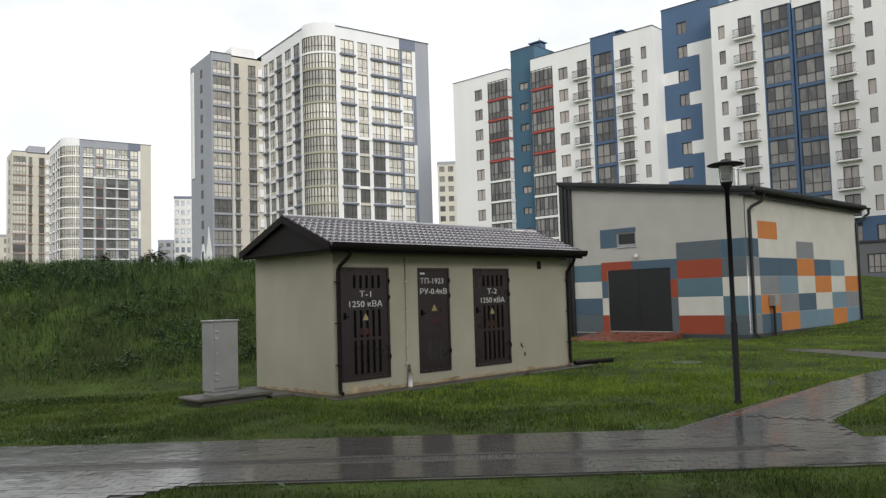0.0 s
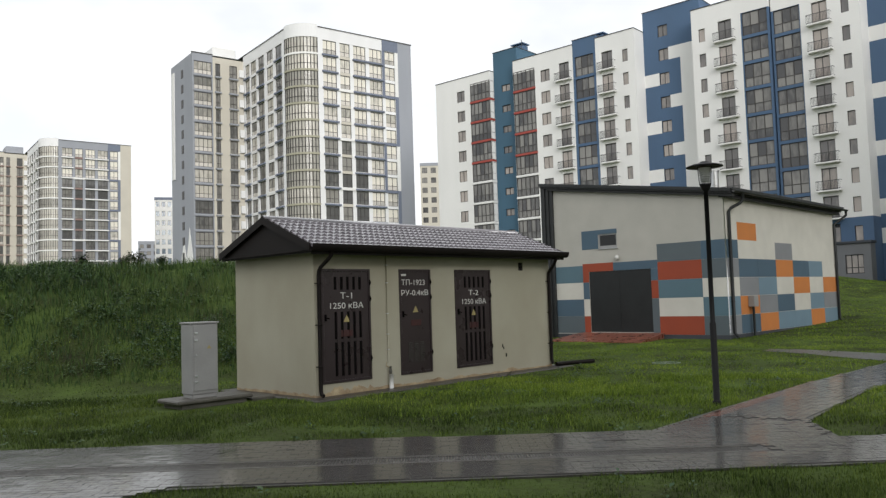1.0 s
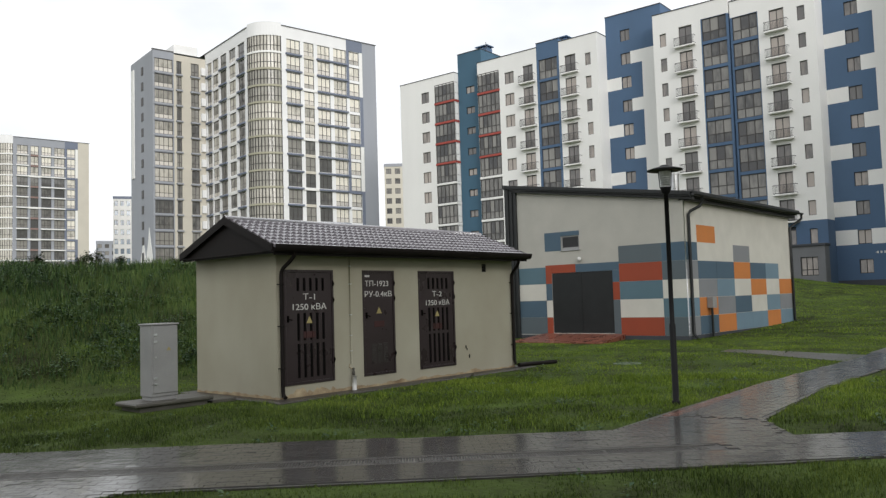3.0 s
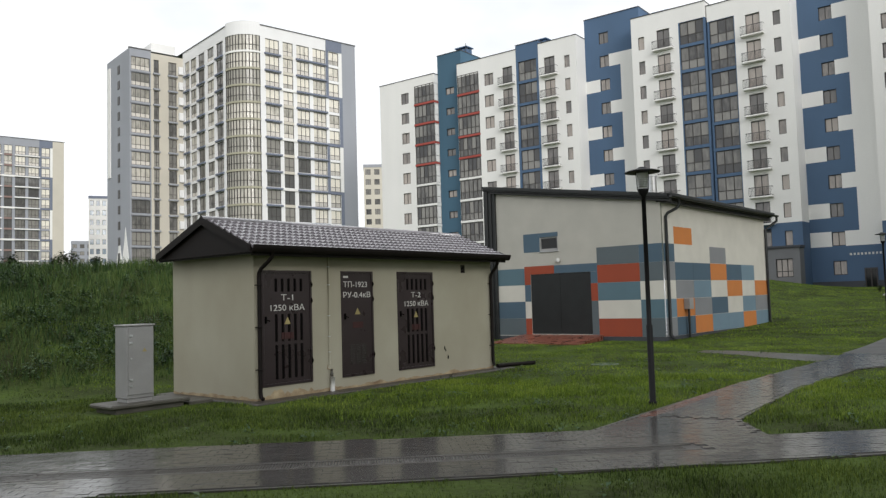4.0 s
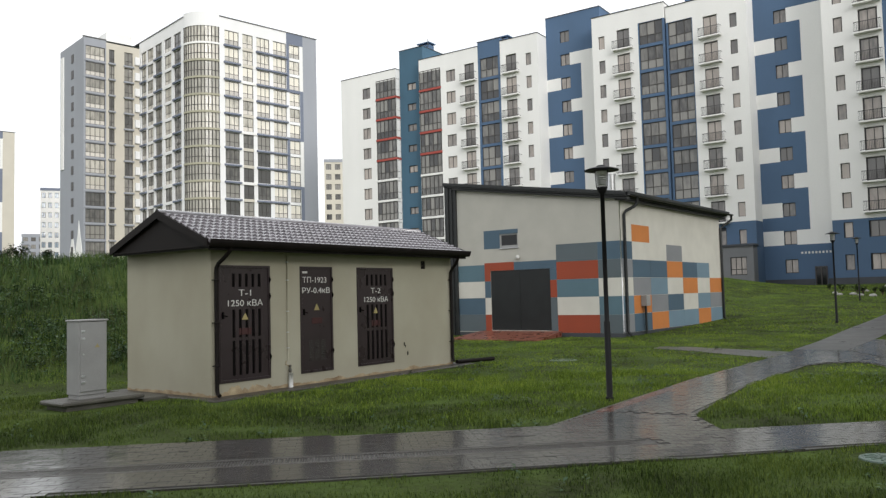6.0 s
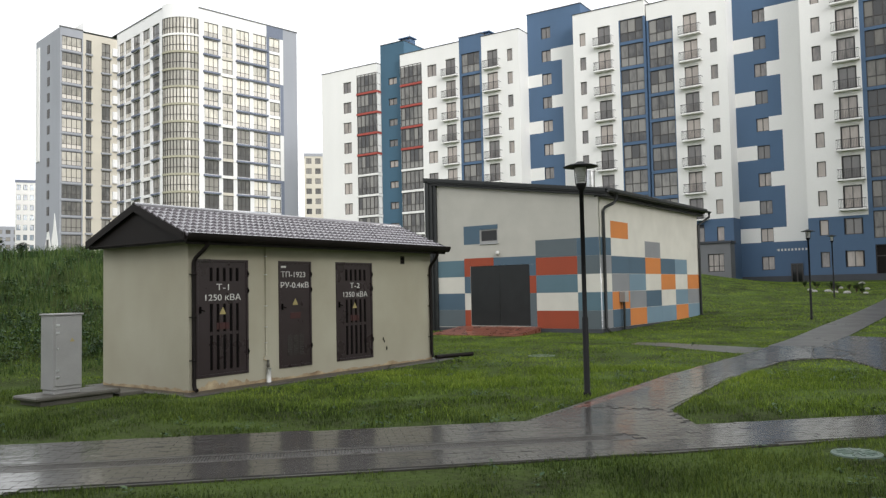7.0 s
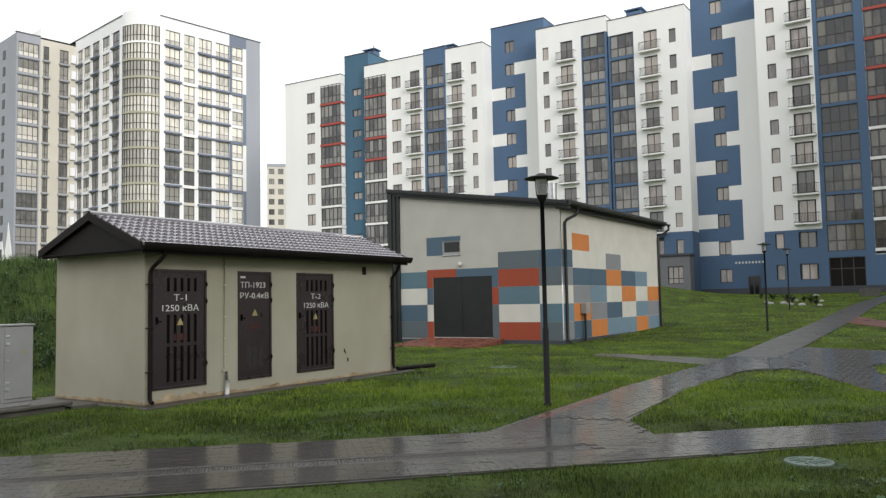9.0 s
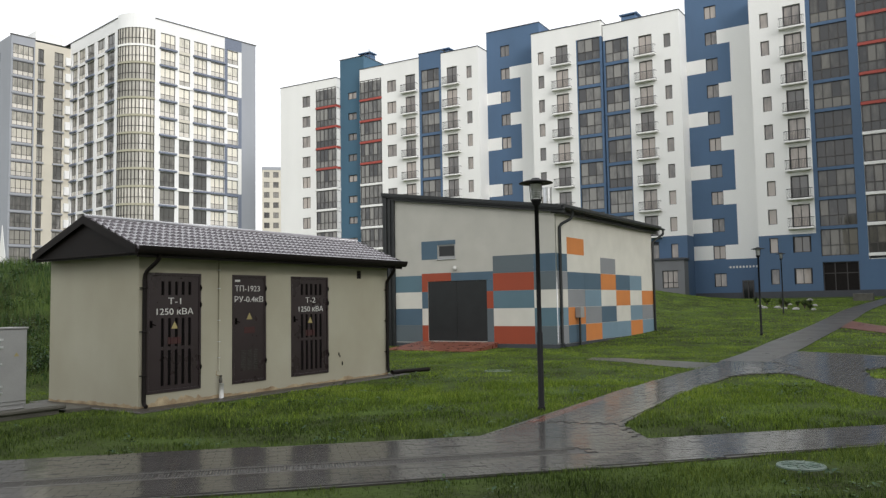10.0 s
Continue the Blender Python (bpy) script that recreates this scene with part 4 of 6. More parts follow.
part("vent_pipe", Geo().tube([(19.4, 1.42, 5.4), (19.4, 1.42, 6.13)], 0.17, 20), M_STEEL, garage, "galvanised roof vent", soft=False)
part("vent_cap", Geo().lathe([(0.0, 6.21), (0.2, 6.16), (0.2, 6.12), (0.0, 6.12)], 20, (19.4, 1.42, 0)), M_STEEL, garage)
part("conduit", Geo().tube([(18.03, GY0 - 0.015, 5.0), (18.03, GY0 - 0.015, 0.2)], 0.018, 10), M_STEEL, garage, soft=True)
meter = part("meter_box", Geo().cbox(19.62, 19.98, GY0 - 0.25, GY0 - 0.02, 1.08, 1.48, 0.01), M_GREY_CAB, garage, "small grey meter box on a post")
part("post", Geo().cbox(19.74, 19.84, GY0 - 0.16, GY0 - 0.10, -0.1, 1.08, 0.006), M_CHARCOAL, meter)
thing("ramp", Geo().add([(18.0, 6.6, 0.2), (18.0, 3.0, 0.2), (15.6, 2.6, 0.0), (15.6, 6.6, 0.0), (18.0, 6.6, -0.2), (18.0, 3.0, -0.2), (15.6, 2.6, -0.2), (15.6, 6.6, -0.2)],
                        [(0, 3, 2, 1), (4, 5, 6, 7), (0, 4, 7, 3), (3, 7, 6, 2), (2, 6, 5, 1)]), M_REDPAVE, "wet red-brown paved ramp before the garage gate", "ramp", kind="structure")


# ---------------- apartment house ----------------
def window_mesh(w, h, mullions=1, transom=0.0, bar=0.07):
    """Frame and pane meshes, centred on x, foot at z 0, front at y 0."""
    xs_f = [-w / 2 + w * i / (mullions + 1) for i in range(mullions + 2)]
    zs_f = [0, transom, h] if transom else [0, h]
    lights = []
    for xa, xb in zip(xs_f, xs_f[1:]):
        for za, zb in zip(zs_f, zs_f[1:]):
            lights.append((xa + bar * (1 if xa == xs_f[0] else 0.5), xb - bar * (1 if xb == xs_f[-1] else 0.5), za + bar * (1 if za == 0 else 0.5), zb - bar * (1 if zb == h else 0.5)))
    f = Geo().wall(-w / 2, w / 2, 0, h, 0, lights, 0.06)
    p = Geo().box(-w / 2 + bar / 2, w / 2 - bar / 2, 0.045, 0.06, bar / 2, h - bar / 2)
    return f.mesh("window", M_FRAME, weld=True), p


def put_window(parent, kit, x, y, z, name="window"):
    w = part(name, kit[0], None, parent, at=Matrix.Translation((x, y, z)))
    for pane in kit[1:]:
        part("pane", pane, None, w)
    return w


def kit(w, h, mullions, transom, mat, bar=0.07):
    f, p = window_mesh(w, h, mullions, transom, bar)
    return f, p.mesh("pane", mat)


def loggia_kit(w, h, mullions, transom, mat, bar=0.07):
    """Like kit(), with the upper lights as panes of their own over one low pane."""
    f, p = window_mesh(w, h, mullions, transom, bar)
    n = mullions + 1
    out = [Geo().box(-w / 2 + bar / 2, w / 2 - bar / 2, 0.045, 0.06, bar / 2, transom).mesh("pane", mat)]
    for i in range(n):
        a, b = -w / 2 + w * i / n, -w / 2 + w * (i + 1) / n
        out.append(Geo().box(a + bar / 4, b - bar / 4, 0.045, 0.06, transom + 0.002, h - bar / 2).mesh("pane", mat))
    return (f, *out)


def balcony_mesh(w, d=0.6):
    slab_g = Geo().cbox(-w / 2, w / 2, -d, 0.0, -0.16, 0.0, 0.02)
    k = int(w / 0.14)
    xa, xb, yf = -w / 2 + 0.03, w / 2 - 0.03, -d + 0.035
    step = (xb - xa) / k
    r = Geo().wall(xa, xb, 0.06, 1.0, yf, [(xa + step * i + 0.015, xa + step * (i + 1) - 0.015, 0.12, 0.94) for i in range(k)], 0.025)
    for x in (xa, xb):
        for z in (0.06, 0.95):
            r.quad((x, yf, z), (x, 0, z), (x, 0, z + 0.05), (x, yf, z + 0.05))
    return slab_g.mesh("balcony", M_WHITE), r.mesh("railing", M_RAIL, weld=True)


FLOORS = 10
ST = 2.95


LOW = 0.0


def fz(k):
    """Height of the middle of the windows on floor k, counted down from the top."""
    return 31.3 - ST * k if k < 9 else 4.0 + LOW


house = thing("apartment_building", None, None, "ten-storey white and blue rendered apartment house with glazed loggias", "apartment building",
              at=Matrix.Translation((75.034, 70.443, 0)) @ pose(0, 0, 0, 0, 0, -87.262))
K_MID, K_SMALL, K_STAIR = kit(1.5, 1.6, 1, 0, M_GLASS), kit(0.78, 1.55, 0, 0, M_GLASS, 0.06), kit(1.5, 1.0, 1, 0, M_GLASS, 0.09)
K_FRENCH, K_LOG = kit(1.55, 2.25, 1, 0, M_GLASS), loggia_kit(2.76, 2.6, 2, 1.05, M_GLASS_LOGGIA, 0.08)
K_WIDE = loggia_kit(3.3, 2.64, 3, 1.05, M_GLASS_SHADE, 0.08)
K_STAIRB = kit(1.3, 1.45, 1, 0, M_GLASS)
BAL_S, BAL_R = balcony_mesh(2.45)
GROUND_Z = -0.5
BACK = 15.0


def section(u0, u1, top, holes, mat, y=0.0, label="", base=None, right_side=None):
    """One stretch of wall with its openings, end walls and flat roof; base: top of a blue lower zone."""
    if base:
        g = Geo().wall(u0, u1, base, top, y, [h for h in holes if h[3] > base], 0.3)
        part("wall", g, mat, house, label)
        g = Geo().wall(u0, u1, GROUND_Z, base, y, [h for h in holes if h[2] < base], 0.3)
        part("wall", g, M_BLUE, house, "blue rendered lower wall")
    else:
        part("wall", Geo().wall(u0, u1, GROUND_Z, top, y, holes, 0.3), mat, house, label)
    for za, zb, m in ((GROUND_Z, base or GROUND_Z, M_BLUE), (base or GROUND_Z, top, right_side or mat)):
        if zb > za:
            e = Geo()
            e.quad((u0, BACK, za), (u0, y, za), (u0, y, zb), (u0, BACK, zb))
            e.quad((u1, y, za), (u1, BACK, za), (u1, BACK, zb), (u1, y, zb))
            e.quad((u1, BACK, za), (u0, BACK, za), (u0, BACK, zb), (u1, BACK, zb))
            if zb == top:
                e.quad((u0, y, top), (u1, y, top), (u1, BACK, top), (u0, BACK, top))
            part("end_wall", e.mesh("end_wall", m, weld=True), None, house)
    c = Geo()
    c.cbox(u0 - 0.06, u1 + 0.06, y - 0.07, y + 0.35, top, top + 0.10, 0.02).cbox(u1 - 0.3, u1 + 0.06, y + 0.35, BACK, top, top + 0.10, 0.02)
    part("parapet_cap", c, M_RAIL, house, "thin dark parapet flashing")
    # One dark sheet behind the openings paints in the darkness of unlit rooms.
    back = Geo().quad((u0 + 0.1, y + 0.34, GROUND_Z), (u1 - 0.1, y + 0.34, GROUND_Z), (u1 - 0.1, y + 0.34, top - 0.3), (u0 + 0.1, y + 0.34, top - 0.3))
    part("inner_wall", back, M_PLINTH, house, "dark sheet standing in for the unlit rooms behind the windows")


def hole(x, w, zc, h):
    return (x - w / 2, x + w / 2, zc - h / 2, zc + h / 2)


def french(u, k, z_off=-0.05):
    z = fz(k) + z_off - 1.15
    put_window(house, K_FRENCH, u, 0.14, z)
    b = part("balcony", BAL_S, None, house, at=Matrix.Translation((u, 0, z - 0.06)))
    part("railing", BAL_R, None, b, "black bar railing")


rows10 = range(FLOORS)
# first section: plain windows, then a glazed bay with red and white bands
h1 = [hole(4.87, 1.5, fz(k), 1.6) for k in rows10]
section(0.0, 6.65, 34.0, h1, M_WHITE)
for k in rows10:
    put_window(house, K_MID, 4.87, 0.14, fz(k) - 0.8)


def bay(u0, u1, top, red_rows, side=0.0, floors=FLOORS, glazing=M_GLASS_LOGGIA):
    """A column of glazed loggias flush with the front, with coloured floor bands; side: depth of a glazed right flank."""
    w = u1 - u0
    um = (u0 + u1) / 2
    kf = loggia_kit(w - 0.1, 2.62, max(2, round(w / 0.75) - 1), 0.95, glazing, 0.10)
    ks = kit(max(side, 0.5) - 0.08, 2.56, 0, 0.95, M_GLASS_LOGGIA, 0.06)
    for k in range(floors):
        z = fz(k) - 1.15
        mat = M_REDBAND if k in red_rows else M_WHITE
        b = part("loggia", Geo().cbox(u0 - 0.02, u1 + 0.05, -0.09, max(side, 0.3), z - 0.31, z, 0.02), mat, house, "glazed loggia with a coloured floor band")
        f = part("glazing_frame", kf[0], None, b, at=Matrix.Translation((um, 0.0, z)))
        for pane in kf[1:]:
            part("pane", pane, None, f)
        if side:
            f = part("glazing_frame", ks[0], None, b, at=Matrix.Translation((u1, side / 2, z)) @ pose(0, 0, 0, 0, 0, 90))
            part("pane", ks[1], None, f)
    section(u0, u1, top, [(u0 + 0.02, u1 - 0.02, fz(floors - 1) - 1.7, fz(0) + 1.25)], M_WHITE, 0.02, base=None if floors == FLOORS else fz(floors - 1) - 1.75)


bay(6.65, 10.3, 34.0, (0, 1, 2, 3), 1.0)
# stair tower
hA = [hole(12.4, 1.5, fz(k), 1.0) for k in rows10]
section(10.3, 14.45, 36.7, hA, M_TEALBLUE, 1.0)
for k in rows10:
    put_window(house, K_STAIR, 12.4, 1.14, fz(k) - 0.5)
# second section
h2 = [hole(19.75, 1.5, fz(k), 1.6) for k in rows10] + [hole(x, 1.55, fz(k) - 0.05 + 0.0, 2.3) for k in rows10 for x in (22.75, 29.15)] + [hole(31.68, 0.78, fz(k), 1.55) for k in rows10]
h2 += [hole(25.85, 2.76, fz(k) + 0.05, 2.6) for k in rows10]
section(18.1, 24.15, 34.4, h2, M_WHITE)
section(24.15, 27.55, 34.9, h2, M_BLUE, 0.0)
section(27.55, 33.0, 34.4, h2, M_WHITE)
for k in rows10:
    put_window(house, K_MID, 19.75, 0.14, fz(k) - 0.8)
    french(22.75, k)
    french(29.15, k)
    put_window(house, K_SMALL, 31.68, 0.14, fz(k) - 0.775)
    put_window(house, K_LOG, 25.85, 0.12, fz(k) + 0.05 - 1.3)
bay(14.45, 18.1, 34.4, (0, 1, 2, 3))


def stair(u0, u1, ub, uw, y, top, z_first=34.1):
    """A recessed stair wall: blue with white notches that change sides from landing to landing."""
    zs = [z_first - 2.99 * k for k in range(10)]
    holes_s = [hole(uw, 1.3, z, 1.45) for z in zs] + [hole(uw, 1.3, 3.9 + LOW, 1.45), (u0 + 5.0, u0 + 6.2, 1.7 + LOW, 3.8 + LOW)]
    section(u0, u1, top, holes_s, M_BLUE, y)
    for z in zs + [3.9 + LOW]:
        put_window(house, K_STAIRB, uw, y + 0.14, z - 0.725)
    e = y - 0.012
    w = Geo()
    lo_z = zs[9] - 0.75
    for k in range(1, 10):
        z = zs[k]
        right = k % 2 == 1
        if right or k == 9:
            w.box(uw + 0.65, ub, e, y, z - 0.78, z + 0.78)
        if not right or k == 9:
            w.box(u0, uw - 0.65, e, y, z - 0.78, z + 0.78)
    w.box(ub, u1, e, y, lo_z - 0.03, zs[1] + 0.78)
    part("white_render", w, M_WHITE, house, "white rendered notches")
    return zs


stair(33.0, 40.4, 37.75, 35.6, 2.5, 36.8, 34.0)
h3 = [hole(41.6, 0.78, fz(k), 1.55) for k in rows10] + [hole(44.3, 1.55, fz(k) - 0.05, 2.3) for k in rows10] + [hole(47.65, 2.76, fz(k) + 0.05, 2.6) for k in rows10]
section(40.4, 46.15, 34.5, h3, M_WHITE, base=9.0)
section(46.15, 49.25, 34.5, h3, M_WHITE, base=32.68)
for k in rows10:
    put_window(house, K_SMALL, 41.6, 0.14, fz(k) - 0.775)
    put_window(house, K_LOG, 47.65, 0.12, fz(k) + 0.05 - 1.3)
    if k < 8:
        french(44.3, k)
    else:
        put_window(house, K_MID, 44.3, 0.14, fz(k) - 0.8)
part("plinth", Geo().box(40.4, 49.2, -0.06, 0.0, -0.5, 2.3), M_PLINTH, house, "dark grey plinth")
for u, z in ((25.6, 34.9), (42.6, 34.5), (12.5, 36.7)):
    v = part("roof_vent", Geo().cbox(u - 0.9, u + 0.9, 4.0, 5.4, z, z + 1.3, 0.03).cbox(u - 1.1, u + 1.1, 3.8, 5.6, z + 1.45, z + 1.6, 0.03).box(u - 0.8, u - 0.7, 4.1, 4.2, z + 1.3, z + 1.45).box(u + 0.7, u + 0.8, 4.1, 4.2, z + 1.3, z + 1.45), M_BLUE, house, "blue roof vent with cap")
part("aerial", Geo().tube([(14.0, 3, 36.7), (14.0, 3, 38.3)], 0.04, 6).box(13.6, 14.4, 2.98, 3.02, 37.5, 37.54), M_RAIL, house)

# the second half of the house, turned a little and 0.63 m lower
house = thing("apartment_building", None, None, "white and blue rendered apartment house section with grey entrance porch", "apartment building",
              at=Matrix.Translation((77.927, 70.375, -0.63)) @ pose(0, 0, 0, 0, 0, -90.364))
LOW = 0.5
h3 = [hole(54.25, 1.55, fz(k) - 0.05, 2.3) for k in rows10] + [hole(56.75, 0.78, fz(k), 1.55) for k in rows10] + [hole(50.85, 2.76, fz(k) + 0.05, 2.6) for k in rows10]
section(49.25, 52.3, 34.5, h3, M_WHITE, base=32.68)
section(52.3, 58.15, 34.5, h3, M_WHITE, base=9.35)
for k in rows10:
    put_window(house, K_LOG, 50.85, 0.12, fz(k) + 0.05 - 1.3)
    put_window(house, K_SMALL, 56.75, 0.14, fz(k) - 0.775)
    if k < 8:
        french(54.25, k)
    else:
        put_window(house, K_MID, 54.25, 0.14, fz(k) - 0.8)
stair(58.15, 65.5, 62.9, 60.9, 2.5, 38.2, 34.33)
h4 = [hole(66.95, 0.85, fz(k), 1.55) for k in rows10] + [hole(69.65, 1.7, fz(k) - 0.05, 2.3) for k in range(8)] + [hole(69.6, 1.7, fz(k), 1.6) for k in (8, 9)]
h4 += [hole(73.0, 3.3, fz(k) + 0.05, 2.64) for k in range(9)] + [(71.4, 74.6, 2.4, 5.8)]
section(65.5, 70.95, 34.5, h4, M_WHITE, base=8.75)
section(70.95, 75.2, 35.0, h4, M_BLUE)
for k in rows10:
    put_window(house, K_SMALL, 66.95, 0.14, fz(k) - 0.775)
    if k < 9:
        put_window(house, K_WIDE, 73.0, 0.12, fz(k) + 0.05 - 1.32)
    if k < 8:
        french(69.65, k)
    else:
        put_window(house, K_MID, 69.6, 0.14, fz(k) - 0.8)
section(79.4, 92.0, 34.5, [], M_WHITE, base=8.75)
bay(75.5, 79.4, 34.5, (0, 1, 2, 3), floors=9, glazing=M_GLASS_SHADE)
section(75.2, 75.5, 34.5, [], M_BLUE)
dark_door = part("glazed_front", kit(3.2, 3.4, 2, 2.3, M_GLASS_BLACK, 0.09)[0], None, house, "dark glazed ground-floor front", at=Matrix.Translation((73.0, 0.2, 2.4)))
part("pane", Geo().box(-1.55, 1.55, 0.03, 0.045, 0.05, 3.35), M_SOFFIT, dark_door)
part("plinth", Geo().box(49.3, 53.6, -0.06, 0.0, -0.5, 3.0).box(65.5, 92.0, -0.06, 0.0, -0.5, 3.0).box(58.15, 63.1, 2.42, 2.5, -0.5, 3.0).box(64.4, 65.5, 2.42, 2.5, -0.5, 3.0), M_PLINTH, house, "dark grey plinth")
PZ = 6.6
ent = part("entrance_porch", Geo().wall(53.6, 58.15, -0.5, PZ, -1.5, [(55.75, 57.45, 3.6, 5.5)], 0.25).quad((58.15, -1.5, -0.5), (58.15, 0, -0.5), (58.15, 0, PZ), (58.15, -1.5, PZ)).quad((53.6, -1.5, PZ), (58.15, -1.5, PZ), (58.15, 0, PZ), (53.6, 0, PZ)), M_PORCH, house, "grey entrance porch")
pw = part("window", kit(1.7, 1.9, 2, 0.6, M_GLASS, 0.08)[0], None, ent, at=Matrix.Translation((56.6, -1.36, 3.6)))
part("pane", Geo().box(-0.83, 0.83, 0.04, 0.06, 0.02, 1.88), M_GLASS, pw)
part("porch_roof", Geo().cbox(53.5, 58.3, -1.65, 0.0, PZ, PZ + 0.25, 0.03), M_PLINTH, ent)
edoor = part("entrance_door", kit(1.2, 2.1, 1, 0, M_GLASS_BLACK, 0.12)[0], None, house, "dark glazed entrance door", at=Matrix.Translation((63.75, 2.42, 2.2)))
part("pane", Geo().box(-0.55, 0.55, 0.06, 0.07, 0.05, 2.05), M_GLASS_BLACK, edoor)
sign = part("sign", Geo().box(61.8, 61.85, 2.47, 2.5, 5.75, 5.8), M_STENCIL, house, "raised pale sign strip")
for i in range(9):
    part("sign_bar", Geo().box(61.9 + i * 0.34, 62.08 + i * 0.34, 2.46, 2.5, 5.65, 5.88), M_STENCIL, sign)
part("roof_vent", Geo().cbox(50.6, 52.4, 2.6, 4.0, 34.5, 36.0, 0.03).cbox(50.4, 52.6, 2.4, 4.2, 36.15, 36.3, 0.03).box(50.7, 50.8, 2.7, 2.8, 36.0, 36.15).box(52.2, 52.3, 2.7, 2.8, 36.0, 36.15), M_BLUE, house, "blue roof vent with cap")


# ---------------- tower blocks ----------------
def tower(at, label, pal):
    t = thing("tower_block", None, None, label, "apartment tower", group="tower blocks beyond the bank", at=at)
    top, st, nf = 48.6, 2.855, 16
    z0 = [45.4 - st * k for k in range(nf)]
    RAD, VL = 4.2, 22.0
    cols_r = [(0.96, 3.56), (4.26, 6.22), (6.93, 9.43), (10.16, 12.79), (13.41, 15.52)]
    cols_l = [(5.25, 7.85), (8.85, 11.5), (12.6, 15.25), (16.05, 18.6), (19.05, 21.1)]
    cols_w = [(-13.6, -10.3), (-9.6, -8.66), (-6.9, -5.4)]
    wh = 2.36

    def kits(cols, mull, tr, clear):
        out = []
        for (a, b), m in zip(cols, mull):
            low = Geo().box(-(b - a) / 2 + 0.05, (b - a) / 2 - 0.05, 0.03, 0.04, 0.04, tr).mesh("pane", M_GLASS_LOW)
            out.append(((*kit(b - a, wh, m, tr, clear, 0.085), low), kit(b - a, wh, m, tr, pal["glass_dark"], 0.085)))
        return out

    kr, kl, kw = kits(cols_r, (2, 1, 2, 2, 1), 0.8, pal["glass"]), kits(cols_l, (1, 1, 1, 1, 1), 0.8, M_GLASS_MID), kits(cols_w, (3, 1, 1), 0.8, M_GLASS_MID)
    # right face
    hs = [(a, b, z - wh / 2, z + wh / 2) for z in z0 for a, b in cols_r]
    part("wall", Geo().wall(0, 12.85, -1, top, 0, hs, 0.3), pal["face"], t)
    part("wall", Geo().wall(12.85, 16.2, -1, top, 0, hs, 0.3), pal["face"], t)
    part("accent_panel", Geo().box(12.85, 16.2, -0.06, 0.0, z0[0] + wh / 2 + 0.05, top), pal["accent"], t, "blue-grey parapet panel")
    part("wall", Geo().wall(16.2, 19.15, -1, top, 0, [], 0.3), pal["grey"], t, "plain end wall")
    g = Geo()
    g.quad((19.15, 0, -1), (19.15, 18, -1), (19.15, 18, top), (19.15, 0, top))
    part("end_wall", g, pal["grey"], t)
    for k, z in enumerate(z0):
        for i, (a, b) in enumerate(cols_r):
            dark = k >= pal["dark_from"] and i < pal["dark_cols"]
            kk = kr[i][1 if dark else 0]
            w = put_window(t, kk, (a + b) / 2, 0.15, z - wh / 2)
        zb = z - wh / 2 - 0.42
        for (a, b) in ((0.75, 3.8), (6.75, 13.0)):
            part("band", Geo().cbox(a, b, -0.35, 0.02, zb, zb + 0.3, 0.02), pal["band"], t)
        if k % 3 != 2:
            part("infill", Geo().box(4.26, 6.22, -0.03, 0.0, z - wh / 2 - 0.48, z - wh / 2), pal["infill"], t)
    # framed groups of three storeys, with strips that change sides from group to group
    for k in range(2, nf, 3):
        zb, za = z0[k] - wh / 2, z0[k - 2] + wh / 2 + 0.1
        even = (k // 3) % 2 == 0
        part("accent_band", Geo().box(12.87, 16.2, -0.07, 0.0, zb - 0.5, zb), pal["accent"], t)
        part("strip", Geo().box(15.56, 16.2, -0.06, 0.0, zb, za), M_WHITE if even else pal["accent"], t, "upright wall strip")
        if even:
            part("strip", Geo().box(12.83, 13.38, -0.06, 0.0, zb, za), pal["accent"], t, "upright wall strip")
        part("frame_band", Geo().cbox(3.66, 6.88, -0.16, 0.0, zb - 0.52, zb - 0.02, 0.02), M_WHITE, t, "white frame round three storeys")
    # left face, turned by a right angle: its own x runs along -v
    LT = Matrix(((0, 1, 0, -RAD), (-1, 0, 0, 0), (0, 0, 1, 0), (0, 0, 0, 1)))
    hs = [(-b, -a, z - wh / 2, z + wh / 2) for z in z0 for a, b in cols_l]
    left = part("wall", Geo().wall(-VL, -RAD, -1, top, 0, hs, 0.3), pal["wall"], t, at=LT)
    for k, z in enumerate(z0):
        for i, (a, b) in enumerate(cols_l):
            put_window(left, kl[i][1 if (i in (0, 2) or k > 8) else 0], -(a + b) / 2, 0.15, z - wh / 2)
        zb = z - wh / 2 - 0.42
        for a, b in ((5.1, 8.0), (12.4, 15.5), (18.9, 21.4)):
            part("band", Geo().cbox(-b, -a, -0.3, 0.02, zb, zb + 0.3, 0.02), pal["band"], left)
        if k % 3 == 2:
            part("strip", Geo().box(-12.2, -8.3, -0.06, 0.0, zb - 0.1, zb + 0.5), M_WHITE, left)
    # rounded corner
    n = 14
    arc = [(-RAD * math.sin(a), RAD - RAD * math.cos(a)) for a in np.linspace(0, math.pi / 2, n + 1)]

    def ring(za, zb, off, thick):
        g = Geo()
        outer = [(-(RAD + off) * math.sin(a), RAD - (RAD + off) * math.cos(a)) for a in np.linspace(0, math.pi / 2, n + 1)]
        inner = [(-(RAD + off - thick) * math.sin(a), RAD - (RAD + off - thick) * math.cos(a)) for a in np.linspace(0, math.pi / 2, n + 1)]
        vs = [(x, y, z) for z in (za, zb) for x, y in outer + inner]
        m = n + 1
